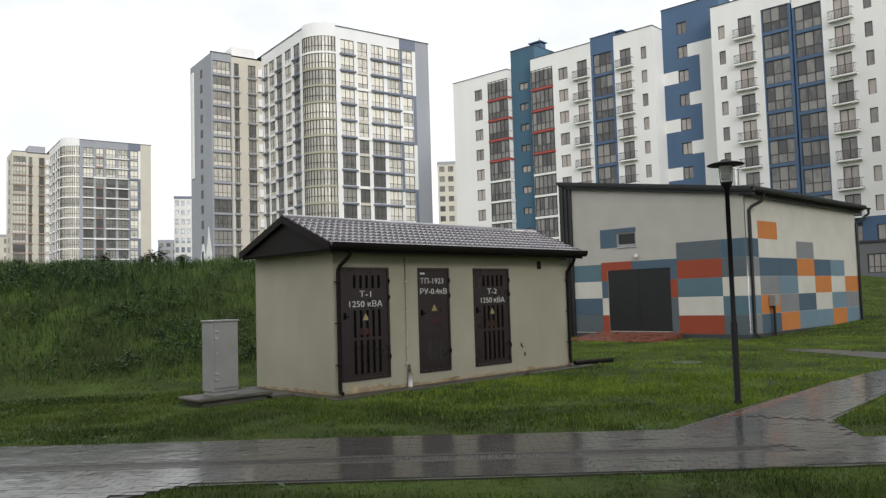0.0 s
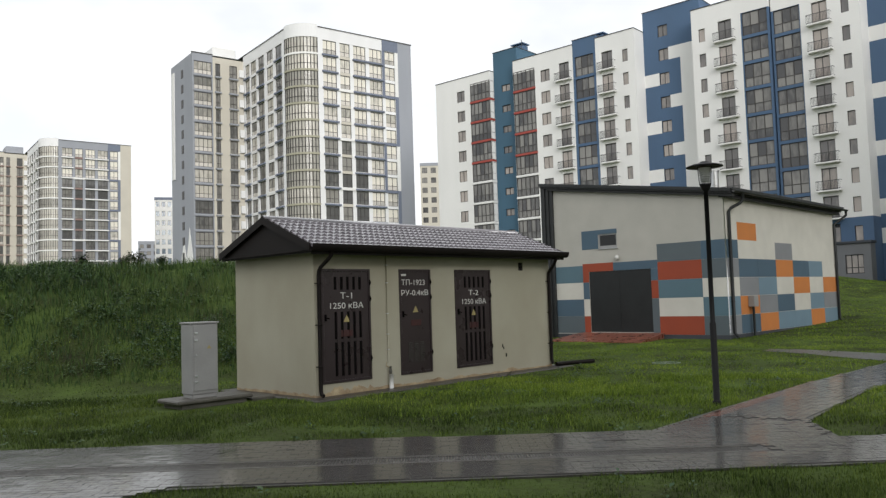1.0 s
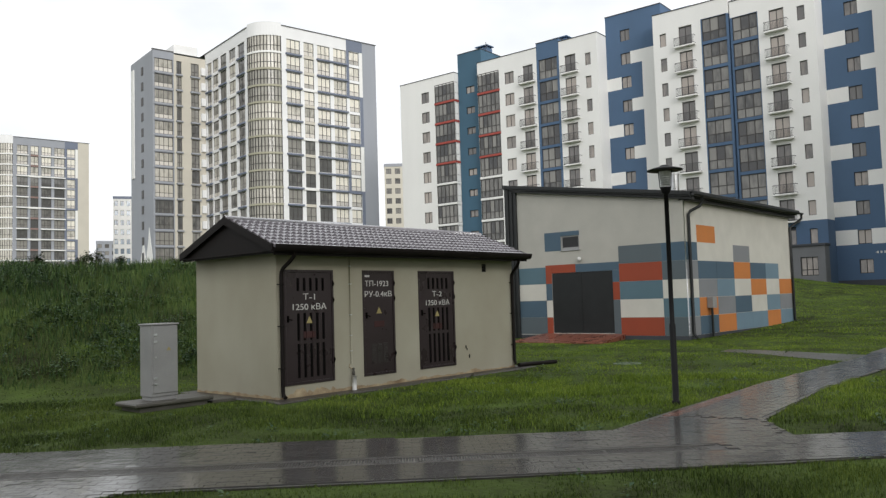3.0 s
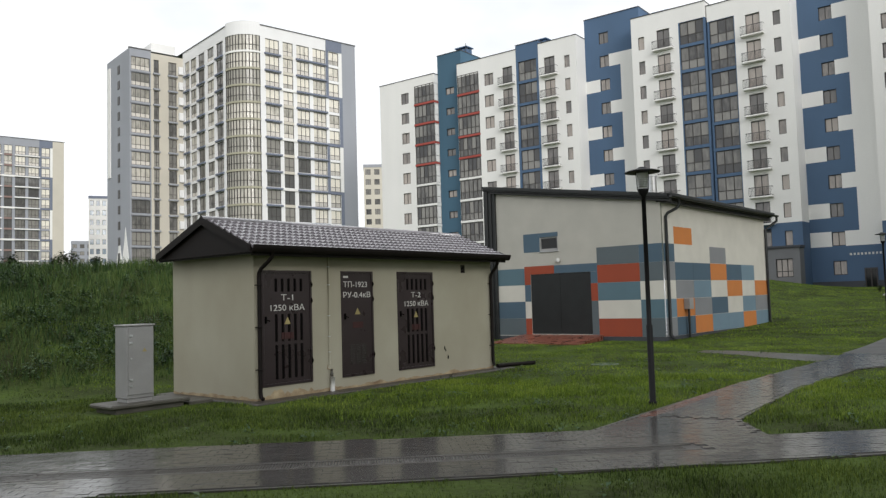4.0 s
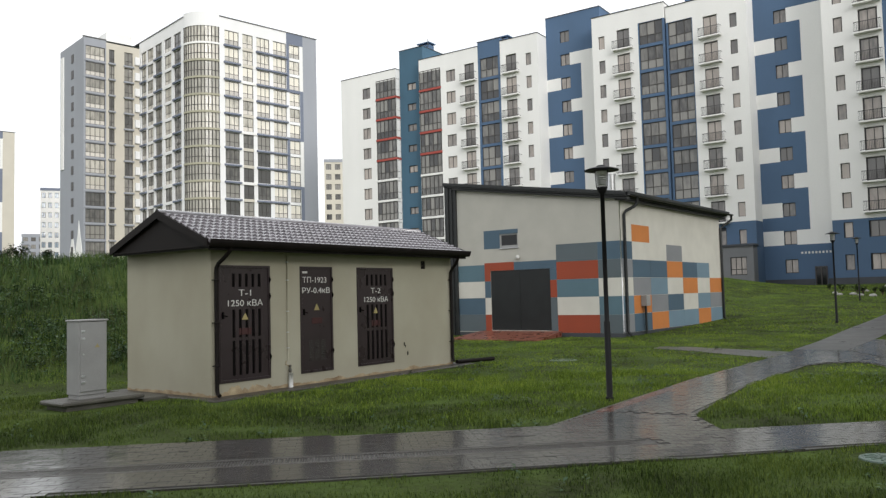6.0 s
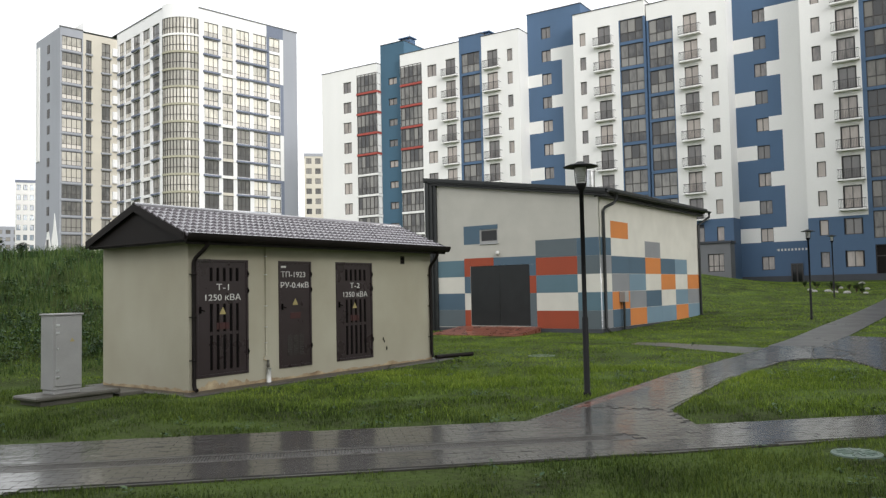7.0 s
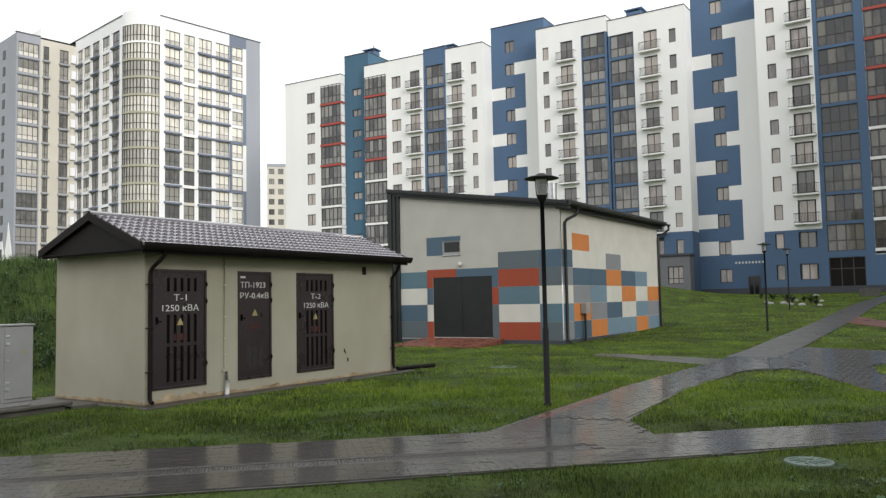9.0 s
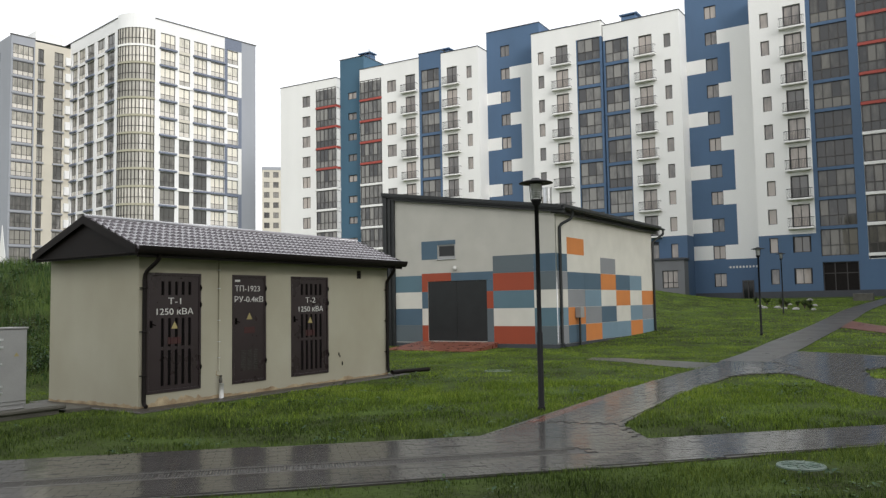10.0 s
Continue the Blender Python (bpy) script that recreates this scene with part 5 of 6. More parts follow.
        for i in range(n):
            g.f += [(i + 1, i, 2 * m + i, 2 * m + i + 1), (m + i, m + i + 1, 3 * m + i + 1, 3 * m + i), (2 * m + i, 3 * m + i, 3 * m + i + 1, 2 * m + i + 1), (i, i + 1, m + i + 1, m + i)]
        g.v = vs
        return g

    part("corner_parapet", ring(z0[0] + wh / 2 + 0.2, top + 0.5, 0.02, 0.4), pal["wall"], t, soft=False)
    glass_ring = ring(-0.5 * wh - 0.22, 0.5 * wh + 0.22, -0.12, 0.05)
    gm = glass_ring.mesh("pane", pal["corner"])
    fr = Geo()
    for a in np.linspace(0.02, math.pi / 2 - 0.02, 12):
        x, y = -(RAD - 0.05) * math.sin(a), RAD - (RAD - 0.05) * math.cos(a)
        fr.box(x - 0.055, x + 0.055, y - 0.055, y + 0.055, -0.5 * wh - 0.22, 0.5 * wh + 0.22)
    tr = ring(-0.32, -0.24, -0.04, 0.06)
    fr.add(tr.v, tr.f)
    frm = fr.mesh("glazing_frame", M_FRAME)
    band_hi, band_lo = ring(-0.17, 0.17, 0.08, 0.3).mesh("band", pal["curve_hi"]), ring(-0.17, 0.17, 0.08, 0.3).mesh("band", pal["curve_lo"])
    for k, z in enumerate(z0):
        f = part("corner_glazing", frm, None, t, at=Matrix.Translation((0, 0, z)))
        part("pane", gm, None, f)
        part("band", band_hi if k < 1 else band_lo, None, t, at=Matrix.Translation((0, 0, z - st / 2)))
    # wing
    hs = [(a, b, z - wh / 2, z + wh / 2) for z in z0 for a, b in cols_w]
    part("wall", Geo().wall(-13.9, -10.1, -1, top - 0.6, VL, hs, 0.3), pal["grey"], t)
    part("wall", Geo().wall(-10.1, -RAD, -1, top - 0.9, VL, hs, 0.3), pal["wing"], t, "pale rendered wall of the wing")
    for k, z in enumerate(z0):
        for i, (a, b) in enumerate(cols_w):
            put_window(t, kw[i][1 if (i > 0 or k > 8) else 0], (a + b) / 2, VL + 0.15, z - wh / 2)
            zb = z - wh / 2 - 0.4
            part("band", Geo().cbox(a - 0.15, b + 0.15, VL - (0.35 if i else 0.12), VL + 0.02, zb, zb + 0.3, 0.02), pal["wing_band"], t)
        part("strip", Geo().box(-5.1, -4.3, VL - 0.5, VL, z - 0.9, z + 0.5), pal["wall"], t)
    g = Geo()
    g.quad((-13.9, 34, -1), (-13.9, VL, -1), (-13.9, VL, top - 0.6), (-13.9, 34, top - 0.6))
    g.quad((-13.9, 34, top - 0.6), (-13.9, VL, top - 0.6), (-4.2, VL, top - 0.6), (-4.2, 34, top - 0.6))
    g.quad((-4.2, 34, -1), (-13.9, 34, -1), (-13.9, 34, top - 0.6), (-4.2, 34, top - 0.6))
    part("end_wall", g, pal["grey"], t)
    part("strip", Geo().box(-14.1, -13.9, 31.9, 33.2, 26, top - 2.0), M_WHITE, t, "white glazed strip")
    for k in range(nf):
        part("window", Geo().box(-14.0, -13.9, 27.0, 28.0, z0[k] - 0.9, z0[k] + 0.6), M_FRAME, t)
    # roofs
    r = Geo()
    arc_t = [(x, y, top) for x, y in arc]
    r.add(arc_t + [(-RAD, 34, top), (19.15, 34, top), (19.15, 0, top)], [tuple(range(n + 4))])
    part("roof", r, M_ROOFING, t)
    part("parapet_cap", Geo().cbox(0, 19.3, -0.12, 0.3, top, top + 0.16, 0.02).cbox(-RAD - 0.12, -RAD + 0.3, RAD, 34, top, top + 0.16, 0.02).cbox(-14.05, -10.1, VL - 0.1, VL + 0.3, top - 0.6, top - 0.4, 0.02), M_ROOFING, t)
    part("roof_house", Geo().cbox(-9.5, -5.0, 23.5, 30, top - 0.6, top + 1.6, 0.1), M_GREYWALL if pal["roofhouse"] else M_WHITE, t, "rounded roof house")
    for x in (3.0, 9.0, 14.0):
        part("roof_vent", Geo().cbox(x, x + 1.6, 6, 7.2, top, top + 1.3, 0.03), M_ROOFING, t)
    return t


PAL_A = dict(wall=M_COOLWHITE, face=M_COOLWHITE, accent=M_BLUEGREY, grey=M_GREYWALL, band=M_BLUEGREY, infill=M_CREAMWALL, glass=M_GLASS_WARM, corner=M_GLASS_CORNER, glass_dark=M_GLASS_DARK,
             curve_hi=M_WHITE, curve_lo=M_OLIVE, wing=M_CREAMWALL, wing_band=M_GREYWALL, roofhouse=False, dark_from=6, dark_cols=3)
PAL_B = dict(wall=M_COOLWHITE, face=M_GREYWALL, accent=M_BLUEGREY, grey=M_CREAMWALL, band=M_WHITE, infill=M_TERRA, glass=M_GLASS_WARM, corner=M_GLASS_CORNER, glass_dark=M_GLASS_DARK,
             curve_hi=M_WHITE, curve_lo=M_WHITE, wing=M_CREAMWALL, wing_band=M_TERRA, roofhouse=True, dark_from=3, dark_cols=4)
tower_a = tower(Matrix.Translation((71.07, 94.3, 0)) @ pose(0, 0, 0, 0, 0, -9), "sixteen-storey white and grey tower block with a rounded glazed corner", PAL_A)
tower(Matrix.Translation((70.78, 211.6, 0)) @ pose(0, 0, 0, 0, 0, -9), "distant cream and terracotta tower block with a rounded corner", PAL_B)
# white painted figures on the tower's wing wall become plain pointed shapes
mural = Geo()
for v0, w, h in ((22.7, 2.8, 8.6), (26.0, 2.6, 7.0)):
    pts = [(v0, 7.5), (v0 + w, 7.5), (v0 + w * 1.05, 7.5 + h * 0.45), (v0 + w * 0.75, 7.5 + h * 0.7), (v0 + w * 0.55, 7.5 + h), (v0 + w * 0.3, 7.5 + h * 0.72), (v0 - w * 0.02, 7.5 + h * 0.4)]
    n = len(pts)
    mural.add([(-13.96, v, z) for v, z in pts] + [(-13.9, v, z) for v, z in pts], [tuple(range(n))] + [(i, n + i, n + (i + 1) % n, (i + 1) % n) for i in range(n)])
part("mural", mural, M_WHITE, tower_a, "white painted shapes")


def far_block(x, y, w, d, h, turn, wall_m, strip_m, floors, cols, label, glass_m=M_GLASS_LOGGIA):
    """A distant block with a grid of windows in its two near faces."""
    b = thing("apartment_building", None, None, label, "apartment building", at=Matrix.Translation((x, y, 0)) @ pose(0, 0, 0, 0, 0, turn))
    st = h / floors
    cw = w / cols
    hs = [(-w / 2 + cw * (i + 0.2), -w / 2 + cw * (i + 0.8), st * (k + 0.25), st * (k + 0.8)) for k in range(floors) for i in range(cols)]
    part("wall", Geo().wall(-w / 2, w / 2, -1, h, 0, hs, 0.3), wall_m, b)
    g = Geo().quad((-w / 2, d, -1), (-w / 2, 0, -1), (-w / 2, 0, h), (-w / 2, d, h)).quad((w / 2, 0, -1), (w / 2, d, -1), (w / 2, d, h), (w / 2, 0, h))
    g.quad((-w / 2, 0, h), (w / 2, 0, h), (w / 2, d, h), (-w / 2, d, h))
    part("end_wall", g, strip_m, b)
    k1 = kit(cw * 0.6, st * 0.55, 1, 0, glass_m, 0.09)
    for a, c, e, f in hs:
        put_window(b, k1, (a + c) / 2, 0.15, e)
    part("parapet", Geo().box(-w / 2 - 0.1, w / 2 + 0.1, -0.1, d, h, h + 0.9), strip_m, b)
    return b


far_block(117.5, 243.5, 7.6, 12, 38.8, -28, M_WHITE, M_BLUEGREY, 12, 4, "distant white and blue slab block", M_GLASS_BLUE)
far_block(156.0, 332.0, 15, 14, 31.5, -25, M_GREYWALL, M_GREYWALL, 10, 5, "distant grey apartment block")
far_block(160.0, 156.0, 8.0, 14, 42.5, -45, M_CREAMWALL, M_GREYWALL, 14, 3, "distant beige tower block")
far_block(69.0, 290.0, 14.0, 14, 27.5, -16, M_CREAMWALL, M_GREYWALL, 9, 4, "distant cream apartment block")


# ---------------- grass, weeds, bushes ----------------
rng = np.random.default_rng(7)


def free_of_things(x, y, m=0.0):
    bad = inside(MAIN, x, y) | inside(BRANCH, x, y) | inside(CROSS, x, y) | inside(RED_PATH, x, y) | (inside(SPUR, x, y) & (rng.uniform(0, 1, np.shape(x)) < 0.75))
    bad |= (x > -0.27 + m) & (x < KX + 0.38) & (y > -0.44) & (y < KY + 0.3)
    bad |= (x > -2.44) & (x < 0.0) & (y > 0.6) & (y < 1.64)
    bad |= (x > GX0 - 0.05) & (x < GX1 + 0.05) & (y > GY0 - 0.05) & (y < GY1 + 0.3)
    bad |= (x > 15.5) & (x < 18.1) & (y > 2.6) & (y < 6.65)
    bad |= (x - 0.31) ** 2 + (y + 10.3) ** 2 < 0.33 ** 2
    bad |= (x - 9.05) ** 2 + (y + 1.95) ** 2 < 0.37 ** 2
    yl, yr = far_edges(x)
    bad |= (x > 13.8) & (y < yl) & (y > yr)
    return ~bad


def wedge(r0, r1, density, a0=-8, a1=84):
    """Random places in a fan of lawn that opens from the camera, shaped to fit its view."""
    area = math.radians(a1 - a0) / 2 * (r1 ** 2 - r0 ** 2)
    n = int(area * density)
    r = np.sqrt(rng.uniform(r0 ** 2, r1 ** 2, n))
    a = np.radians(rng.uniform(a0, a1, n))
    return -8.5 + r * np.cos(a), -11.6 + r * np.sin(a)


def patch(x, y):
    """Uneven growth of the lawn, from bare soil at 0 to lush tufts at 1."""
    wx, wy = x + 0.6 * np.sin(1.7 * y + 0.4 * x), y + 0.6 * np.sin(1.3 * x - 0.7 * y)
    a = np.sin(1.1 * wx + 0.7 * wy) * np.sin(0.9 * wy - 0.5 * wx)
    b = np.sin(2.9 * wx - 2.1 * wy) * np.sin(3.7 * wy + 1.6 * wx)
    return np.clip(0.55 + 0.3 * a + 0.4 * b, 0, 1)


def bare(x, y):
    """Trodden wet soil: along the path's edges and round the kiosk, broken by tufts."""
    d = (x + y + 6.1) / 1.414
    edge = np.where(d > -0.2, 1 - smooth(d, 0.15, 1.1), 0.0) * (1 - smooth(x, -1.5, 3.0))
    s = (-9.2 - x - y) / 1.414
    edge = np.maximum(edge, np.where(s > -0.3, 1 - smooth(s, 0.1, 0.9), 0.0) * 0.8)
    dx = np.maximum(np.maximum(-0.25 - x, x - KX - 0.35), 0)
    dy = np.maximum(np.maximum(-0.42 - y, y - KY - 0.25), 0)
    edge = np.maximum(edge, 1 - smooth(np.hypot(dx, dy), 0.1, 0.7))
    tuft = 0.5 + 0.5 * np.sin(3.1 * x + 1.2 * np.sin(2.3 * y)) * np.sin(2.7 * y - 1.1 * np.sin(1.9 * x))
    return edge * (0.08 + 0.85 * smooth(tuft, 0.5, 0.85))


def blades(name, x, y, h, w, mat, label, lean=0.6):
    n = len(x)
    z = gz(x, y) - 0.035
    a = rng.uniform(0, 2 * np.pi, n)
    b = rng.uniform(0, 2 * np.pi, n)
    d = rng.uniform(0.15, 1.0, n) * lean
    ux, uy = np.cos(a) * w / 2, np.sin(a) * w / 2
    lx, ly = np.cos(b) * d * h, np.sin(b) * d * h
    v = np.empty((n, 5, 3))
    v[:, 0] = np.stack([x - ux, y - uy, z], 1)
    v[:, 1] = np.stack([x + ux, y + uy, z], 1)
    v[:, 2] = np.stack([x + ux * 0.8 + lx * 0.3, y + uy * 0.8 + ly * 0.3, z + h * 0.6], 1)
    v[:, 3] = np.stack([x - ux * 0.8 + lx * 0.3, y - uy * 0.8 + ly * 0.3, z + h * 0.6], 1)
    v[:, 4] = np.stack([x + lx, y + ly, z + h * (1 - 0.25 * d)], 1)
    me = bpy.data.meshes.new(name)
    me.vertices.add(n * 5)
    me.vertices.foreach_set("co", v.ravel())
    base = np.arange(n)[:, None] * 5
    loops = np.concatenate([base + [0, 1, 2, 3], base + [3, 2, 4]], 1).ravel()
    me.loops.add(len(loops))
    me.loops.foreach_set("vertex_index", loops.astype(np.int32))
    starts = (np.arange(n)[:, None] * 7 + [0, 4]).ravel()
    me.polygons.add(2 * n)
    me.polygons.foreach_set("loop_start", starts.astype(np.int32))
    me.polygons.foreach_set("loop_total", np.tile([4, 3], n).astype(np.int32))
    me.materials.append(mat)
    me.update(calc_edges=True)
    me.validate()
    return tagged(new(name, me), label, "grass", kind="stuff")


def lawn(r0, r1, density, hh, ww, a0=-8, a1=84):
    x, y = wedge(r0, r1, density, a0, a1)
    p = patch(x, y)
    p = p * (1 - bare(x, y))
    keep = free_of_things(x, y) & (bank(x, y) < 0.5) & (rng.uniform(0, 1, len(x)) < 0.12 + 1.1 * p - 0.1 * bare(x, y))
    x, y, p = x[keep], y[keep], p[keep]
    h = hh * (0.55 + 0.75 * p) * rng.uniform(0.6, 1.35, len(x))
    return x, y, h, np.full(len(x), ww) * rng.uniform(0.7, 1.3, len(x))


near = [lawn(4.5, 10.0, 2400, 0.050, 0.006), lawn(10.0, 17.0, 1300, 0.062, 0.0085), lawn(17.0, 30.0, 330, 0.036, 0.017), lawn(30.0, 75.0, 75, 0.040, 0.04, 0, 40)]
cat_all = [np.concatenate(c) for c in zip(*near)]
# Blades towards the garage get a brighter, yellower green.
brighter = cat_all[0] + 0.2 * cat_all[1] + 3.0 * patch(0.5 * cat_all[0], 0.5 * cat_all[1]) + rng.normal(0, 1.2, len(cat_all[0])) > 2.3
blades("lawn_grass", *[c[~brighter] for c in cat_all], M_BLADE, "wet green mown lawn grass with bare patches")
blades("lawn_grass", *[c[brighter] for c in cat_all], M_BLADE_BRIGHT, "fresh yellow-green lawn grass by the garage")

x, y = wedge(16.5, 33.0, 130, 30, 84)
keep = (bank(x, y) > 0.04) & free_of_things(x, y)
x, y = x[keep], y[keep]
blades("bank_grass", x, y, (0.10 + 0.22 * bank(x, y) ** 0.5) * rng.uniform(0.5, 1.4, len(x)), rng.uniform(0.012, 0.028, len(x)), M_BANK, "tall unmown grass on the bank")


def leaf_cloud(name, cx, cy, cz, size, leaves, mat, label, category, spread=None, kind="stuff"):
    """Many small pointed leaves round the given stems."""
    n = len(cx)
    k = leaves
    hgt = np.repeat(size, k)
    t = np.tile(np.linspace(0.25, 1.0, k), n) * rng.uniform(0.8, 1.15, n * k)
    a = rng.uniform(0, 2 * np.pi, n * k)
    out = hgt * rng.uniform(0.05, 0.42, n * k) * (1.15 - 0.6 * t)
    px = np.repeat(cx, k) + np.cos(a) * out
    py = np.repeat(cy, k) + np.sin(a) * out
    pz = np.repeat(cz, k) + hgt * t
    L = np.repeat(spread if spread is not None else size * 0.22, k) * rng.uniform(0.6, 1.3, n * k)
    tilt = rng.uniform(-0.6, 0.5, n * k)
    dx, dy, dz = np.cos(a) * np.cos(tilt) * L, np.sin(a) * np.cos(tilt) * L, np.sin(tilt) * L
    sx, sy = -np.sin(a) * L * 0.32, np.cos(a) * L * 0.32
    v = np.empty((n * k, 4, 3))
    v[:, 0] = np.stack([px, py, pz], 1)
    v[:, 1] = np.stack([px + dx * 0.5 + sx, py + dy * 0.5 + sy, pz + dz * 0.5 + 0.1 * L], 1)
    v[:, 2] = np.stack([px + dx, py + dy, pz + dz], 1)
    v[:, 3] = np.stack([px + dx * 0.5 - sx, py + dy * 0.5 - sy, pz + dz * 0.5 + 0.1 * L], 1)
    m = n * k
    me = bpy.data.meshes.new(name)
    me.vertices.add(m * 4)
    me.vertices.foreach_set("co", v.ravel())
    me.loops.add(m * 4)
    me.loops.foreach_set("vertex_index", np.arange(m * 4, dtype=np.int32))
    me.polygons.add(m)
    me.polygons.foreach_set("loop_start", np.arange(m, dtype=np.int32) * 4)
    me.polygons.foreach_set("loop_total", np.full(m, 4, np.int32))
    me.materials.append(mat)
    me.update(calc_edges=True)
    me.validate()
    return tagged(new(name, me), label, category, kind=kind)


x, y = wedge(18.0, 31.0, 34, 34, 84)
bk = bank(x, y)
keep = (bk > 0.10) & (rng.uniform(0, 1, len(x)) < 0.06 + 1.1 * smooth(patch(x * 0.32, y * 0.4), 0.42, 0.7))
x, y = x[keep], y[keep]
leaf_cloud("bank_weeds", x, y, gz(x, y) - 0.05, rng.uniform(0.12, 0.36, len(x)), 16, M_WEED, "dense leafy weeds and nettles covering the bank", "weeds", spread=rng.uniform(0.035, 0.085, len(x)))

x, y = wedge(5.0, 24.0, 9)
keep = free_of_things(x, y) & (bank(x, y) < 0.2) & (rng.uniform(0, 1, len(x)) < smooth(patch(0.6 * x + 3, 0.6 * y), 0.55, 0.95))
x, y = x[keep], y[keep]
leaf_cloud("lawn_weeds", x, y, gz(x, y) - 0.04, rng.uniform(0.05, 0.11, len(x)), 8, M_WEED, "low broad-leaved weeds scattered through the lawn", "weeds", spread=rng.uniform(0.035, 0.07, len(x)))



def bush(x, y, h, label):
    z = float(gz(x, y))
    b = thing("bush", None, None, label, "bush", group="bushes on the bank", at=Matrix.Translation((x, y, z)))
    g = Geo()
    tips = []
    for i in range(9):
        a, r = rng.uniform(0, 6.28), rng.uniform(0.1, 0.55) * h
        tip = (r * math.cos(a), r * math.sin(a), h * rng.uniform(0.6, 1.05))
        g.tube([(0, 0, -0.05), (tip[0] * 0.4, tip[1] * 0.4, tip[2] * 0.5), tip], [0.02, 0.013, 0.004], 6)
        tips += [(tip[0] * s, tip[1] * s, tip[2] * (0.3 + 0.7 * s)) for s in (0.5, 0.75, 1.0)]
    part("stem", g, M_BARK, b)
    tips = np.array(tips)
    ob = leaf_cloud("leaves", tips[:, 0], tips[:, 1], tips[:, 2] - 0.12, np.full(len(tips), 0.3 * h), 16, M_BUSH, "", "", spread=np.full(len(tips), 0.10 * h + 0.03), kind="")
    ob.parent = b
    return b


for bx, by, bh in ((1.3, 14.1, 0.5), (2.4, 13.6, 0.45), (2.9, 13.5, 0.6), (3.5, 13.2, 0.45), (-0.9, 15.0, 0.3), (5.0, 12.2, 0.35)):
    bush(bx, by, bh, "small leafy shrub on the crest of the grassy bank")
for bx, by, bh in ((53.0, 0.6, 0.45), (52.0, -0.4, 0.5), (50.5, -1.6, 0.6), (51.0, -2.6, 0.4), (49.0, -2.2, 0.5), (48.5, -3.4, 0.55), (52.5, -3.2, 0.4), (47.2, -3.9, 0.4)):
    bush(bx, by, bh, "low planted shrub in a stony bed on the lawn")


def stone(x, y, r):
    """An uneven field stone, half sunk in the lawn."""
    n, m, vs, fs = 9, 5, [], []
    for j in range(m + 1):
        lat = -0.5 + (math.pi / 2 + 0.5) * j / m
        for i in range(n):
            a = 2 * math.pi * i / n
            q = r * math.cos(lat) * (1 + 0.16 * math.sin(3 * a + x) + 0.1 * math.sin(5 * a + 7 * y)) + 0.01
            vs.append((q * math.cos(a) * 1.25, q * math.sin(a), 0.62 * r * math.sin(lat)))
    for j in range(m):
        fs += [(j * n + i, j * n + (i + 1) % n, (j + 1) * n + (i + 1) % n, (j + 1) * n + i) for i in range(n)]
    fs.append(tuple(range(m * n, (m + 1) * n)))
    thing("stone", Geo().add(vs, fs), M_STONE, "pale grey field stone in the planted bed", "stone", group="stones in the bed", at=Matrix.Translation((x, y, float(gz(x, y)))), soft=True)


M_STONE = material("pale_field_stone", (0.30, 0.295, 0.28), 0.7, var=0.3, scale=4, bump=0.3)
for sx, sy, sr in ((48.0, -1.0, 0.3), (48.6, -1.7, 0.34), (47.6, -2.3, 0.28), (47.0, -3.1, 0.36), (49.6, -0.4, 0.26), (52.6, -1.8, 0.32), (51.6, -3.6, 0.3), (46.6, -4.2, 0.24), (61.0, -2.0, 0.4)):
    stone(sx, sy, 0.62 * sr)
thing("concrete_block", Geo().cbox(60.0, 60.7, -6.6, -5.2, 1.2, 1.95, 0.02), M_CONCRETE, "grey concrete block standing beside the footpath", "concrete block")


# ---------------- paving blocks ----------------
def paver_geo(l, w, c=0.0025, h=0.03):
    a, b = l / 2, w / 2
    g = Geo()
    g.add([(-a, -b, -h), (a, -b, -h), (a, b, -h), (-a, b, -h), (-a, -b, -c), (a, -b, -c), (a, b, -c), (-a, b, -c), (-a + c, -b + c, 0), (a - c, -b + c, 0), (a - c, b - c, 0), (-a + c, b - c, 0)],
          [(8, 9, 10, 11)] + [(4 + i, 4 + (i + 1) % 4, 8 + (i + 1) % 4, 8 + i) for i in range(4)] + [(i, (i + 1) % 4, 4 + (i + 1) % 4, 4 + i) for i in range(4)])
    return g


PL, PW, JOINT = 0.2, 0.1, 0.003
paver_mesh = paver_geo(PL - JOINT, PW - JOINT).mesh("paving_block", M_PAVER)
paver_v = np.array(paver_geo(PL - JOINT, PW - JOINT).v)
paver_f = paver_geo(1, 1).f


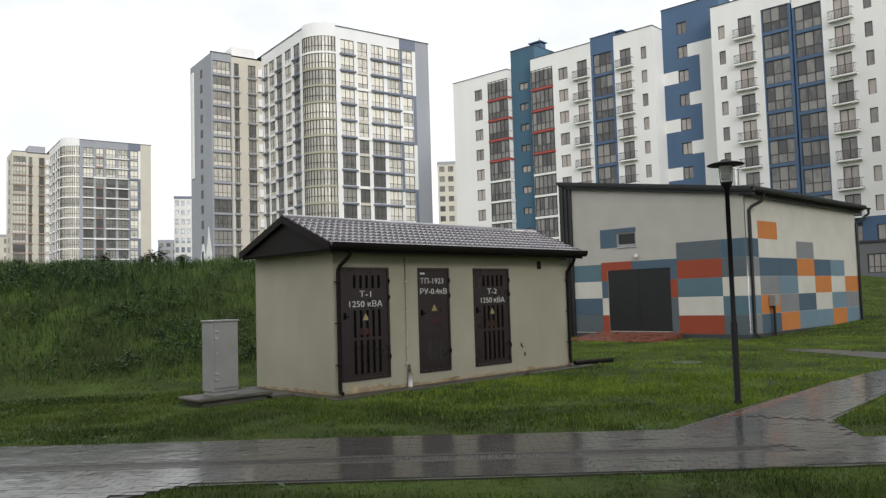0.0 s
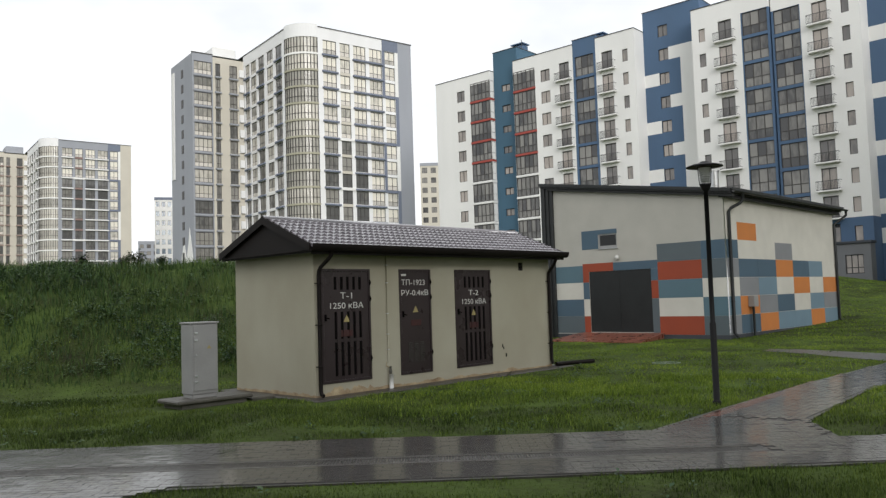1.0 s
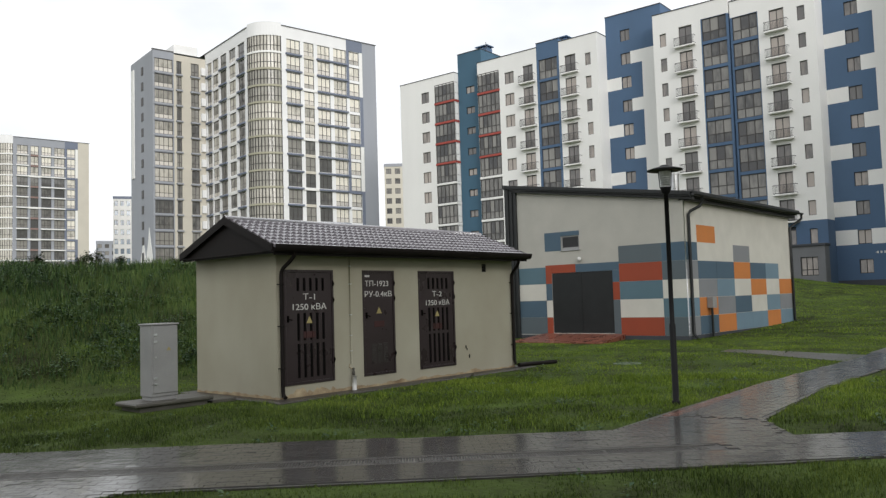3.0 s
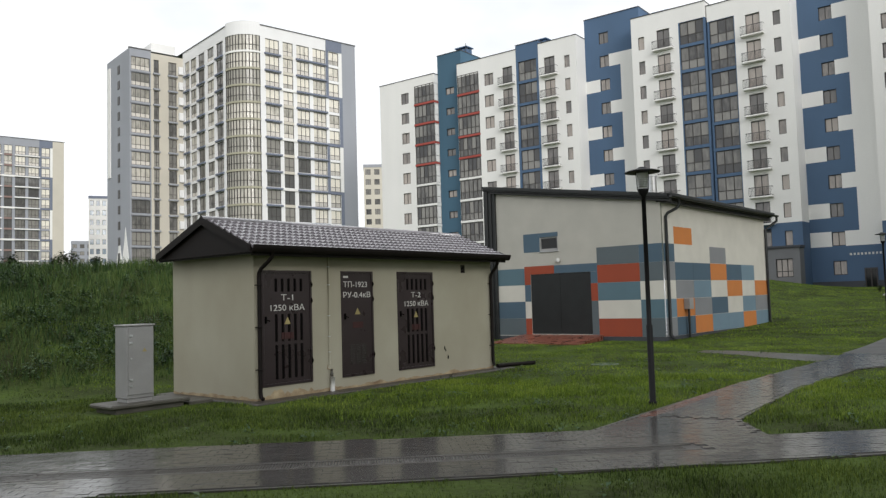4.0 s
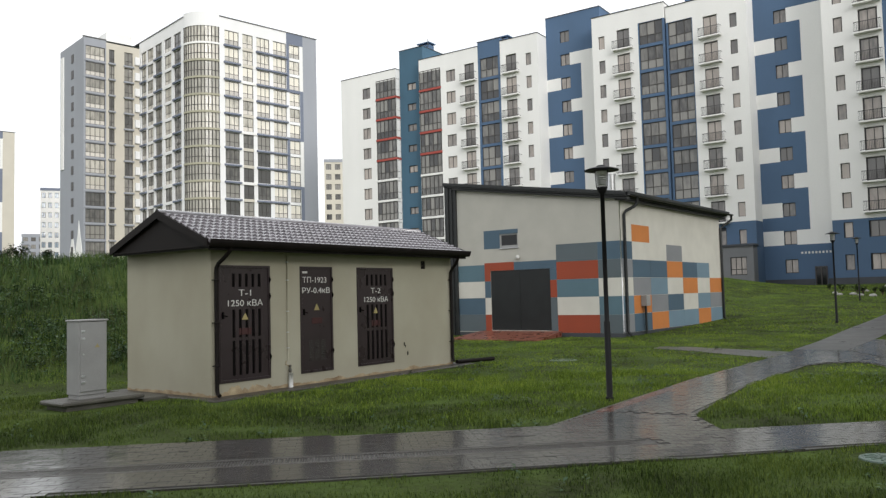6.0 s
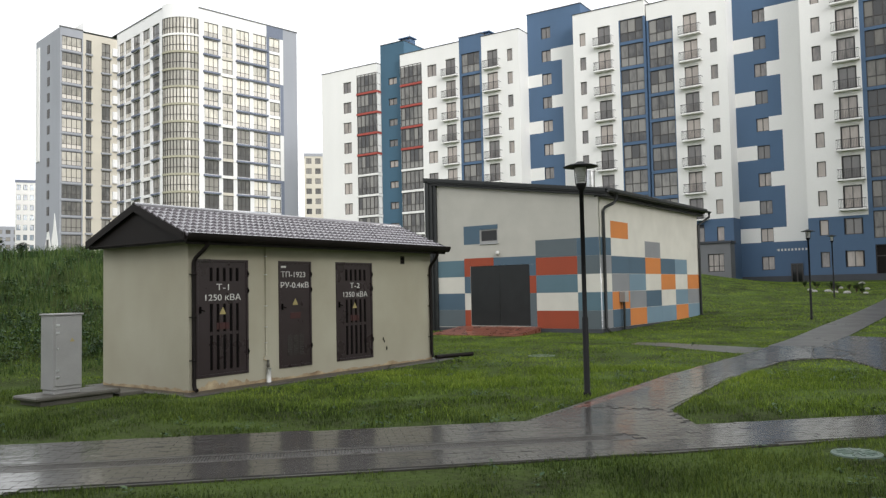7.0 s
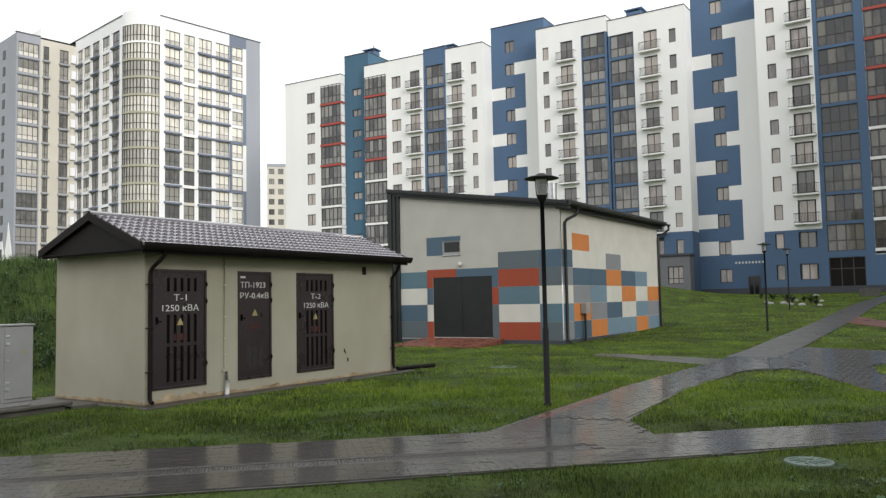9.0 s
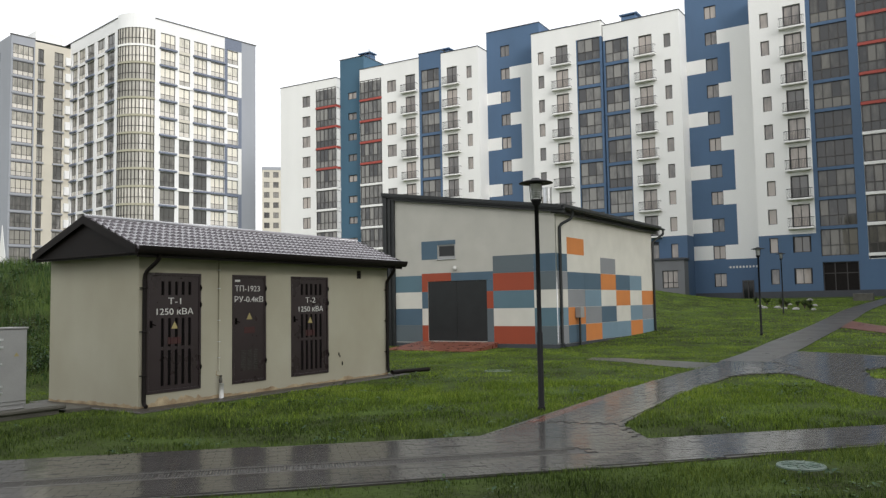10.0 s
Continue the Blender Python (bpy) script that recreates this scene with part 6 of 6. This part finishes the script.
def courses(poly, ox, oy, turn, u0, u1, v0, v1, skip=None):
    """Places of running-bond blocks inside an area; the courses run at the angle turn."""
    out = []
    c, s = math.cos(math.radians(turn)), math.sin(math.radians(turn))
    for j in range(int((v1 - v0) / PW)):
        v = v0 + (j + 0.5) * PW
        us = np.arange(u0 + (PL / 2 if j % 2 else 0), u1, PL)
        x, y = ox + us * c - v * s, oy + us * s + v * c
        ok = inside(poly, x, y)
        for e, sg in ((0.085, 1), (0.085, -1)):
            ok &= inside(poly, x + sg * e * c, y + sg * e * s)
            ok &= inside(poly, x - sg * 0.04 * s, y + sg * 0.04 * c)
        if skip is not None:
            ok &= ~skip(us, np.full_like(us, v))
        out += [(a, b, u, v) for a, b, u in zip(x[ok], y[ok], us[ok])]
    return out


def laid(x, y, turn):
    return Matrix.Translation((x, y, float(gz(x, y)) + rng.normal(0, 0.0012))) @ pose(0, 0, 0, rng.normal(0, 0.25), rng.normal(0, 0.2), turn + rng.normal(0, 0.4))


def paving_stuff(name, places, turn, parent, mat):
    vs, fs = [], []
    n = len(paver_v)
    hom = np.concatenate([paver_v, np.ones((n, 1))], 1)
    for i, (x, y, u, v) in enumerate(places):
        vs.append((hom @ np.array(laid(x, y, turn)).T)[:, :3])
        fs += [tuple(k + i * n for k in f) for f in paver_f]
    g = Geo()
    g.v, g.f = [tuple(p) for p in np.concatenate(vs)], fs
    ob = part(name, g, mat, parent)
    ob["kind"] = "stuff"
    return ob


def drain_gap(u, v):
    return (np.abs(v) < 0.2) & (u < 2.8)


main_p = courses(MAIN, -2.0, -6.1, -45, -11.0, 11.0, -3.0, 2.4, drain_gap)
parts_p = [q for q in main_p if -1.6 < q[2] < 1.2]
rest_p = [q for q in main_p if not -1.6 < q[2] < 1.2]
for q in parts_p[:300]:
    part("paving_block", paver_mesh, None, path_main, at=laid(q[0], q[1], -45))
paving_stuff("paving_blocks", rest_p + parts_p[300:], -45, path_main, M_PAVER)
br = courses(BRANCH, 0.0, -7.0, 3.0, -0.5, 15.0, -2.2, 2.0)
paving_stuff("paving_blocks", [q for q in br if not (q[3] > 0.2 and q[0] < 4.6)], 3.0, path_branch, M_PAVER)
paving_stuff("red_paving_blocks", [q for q in br if q[3] > 0.2 and q[0] < 4.6], 3.0, path_branch, M_PAVER_RED)
paving_stuff("paving_blocks", courses(CROSS, 12.0, -9.0, 45, -9.0, 6.0, -4.0, 3.0), 45, path_cross, M_PAVER)
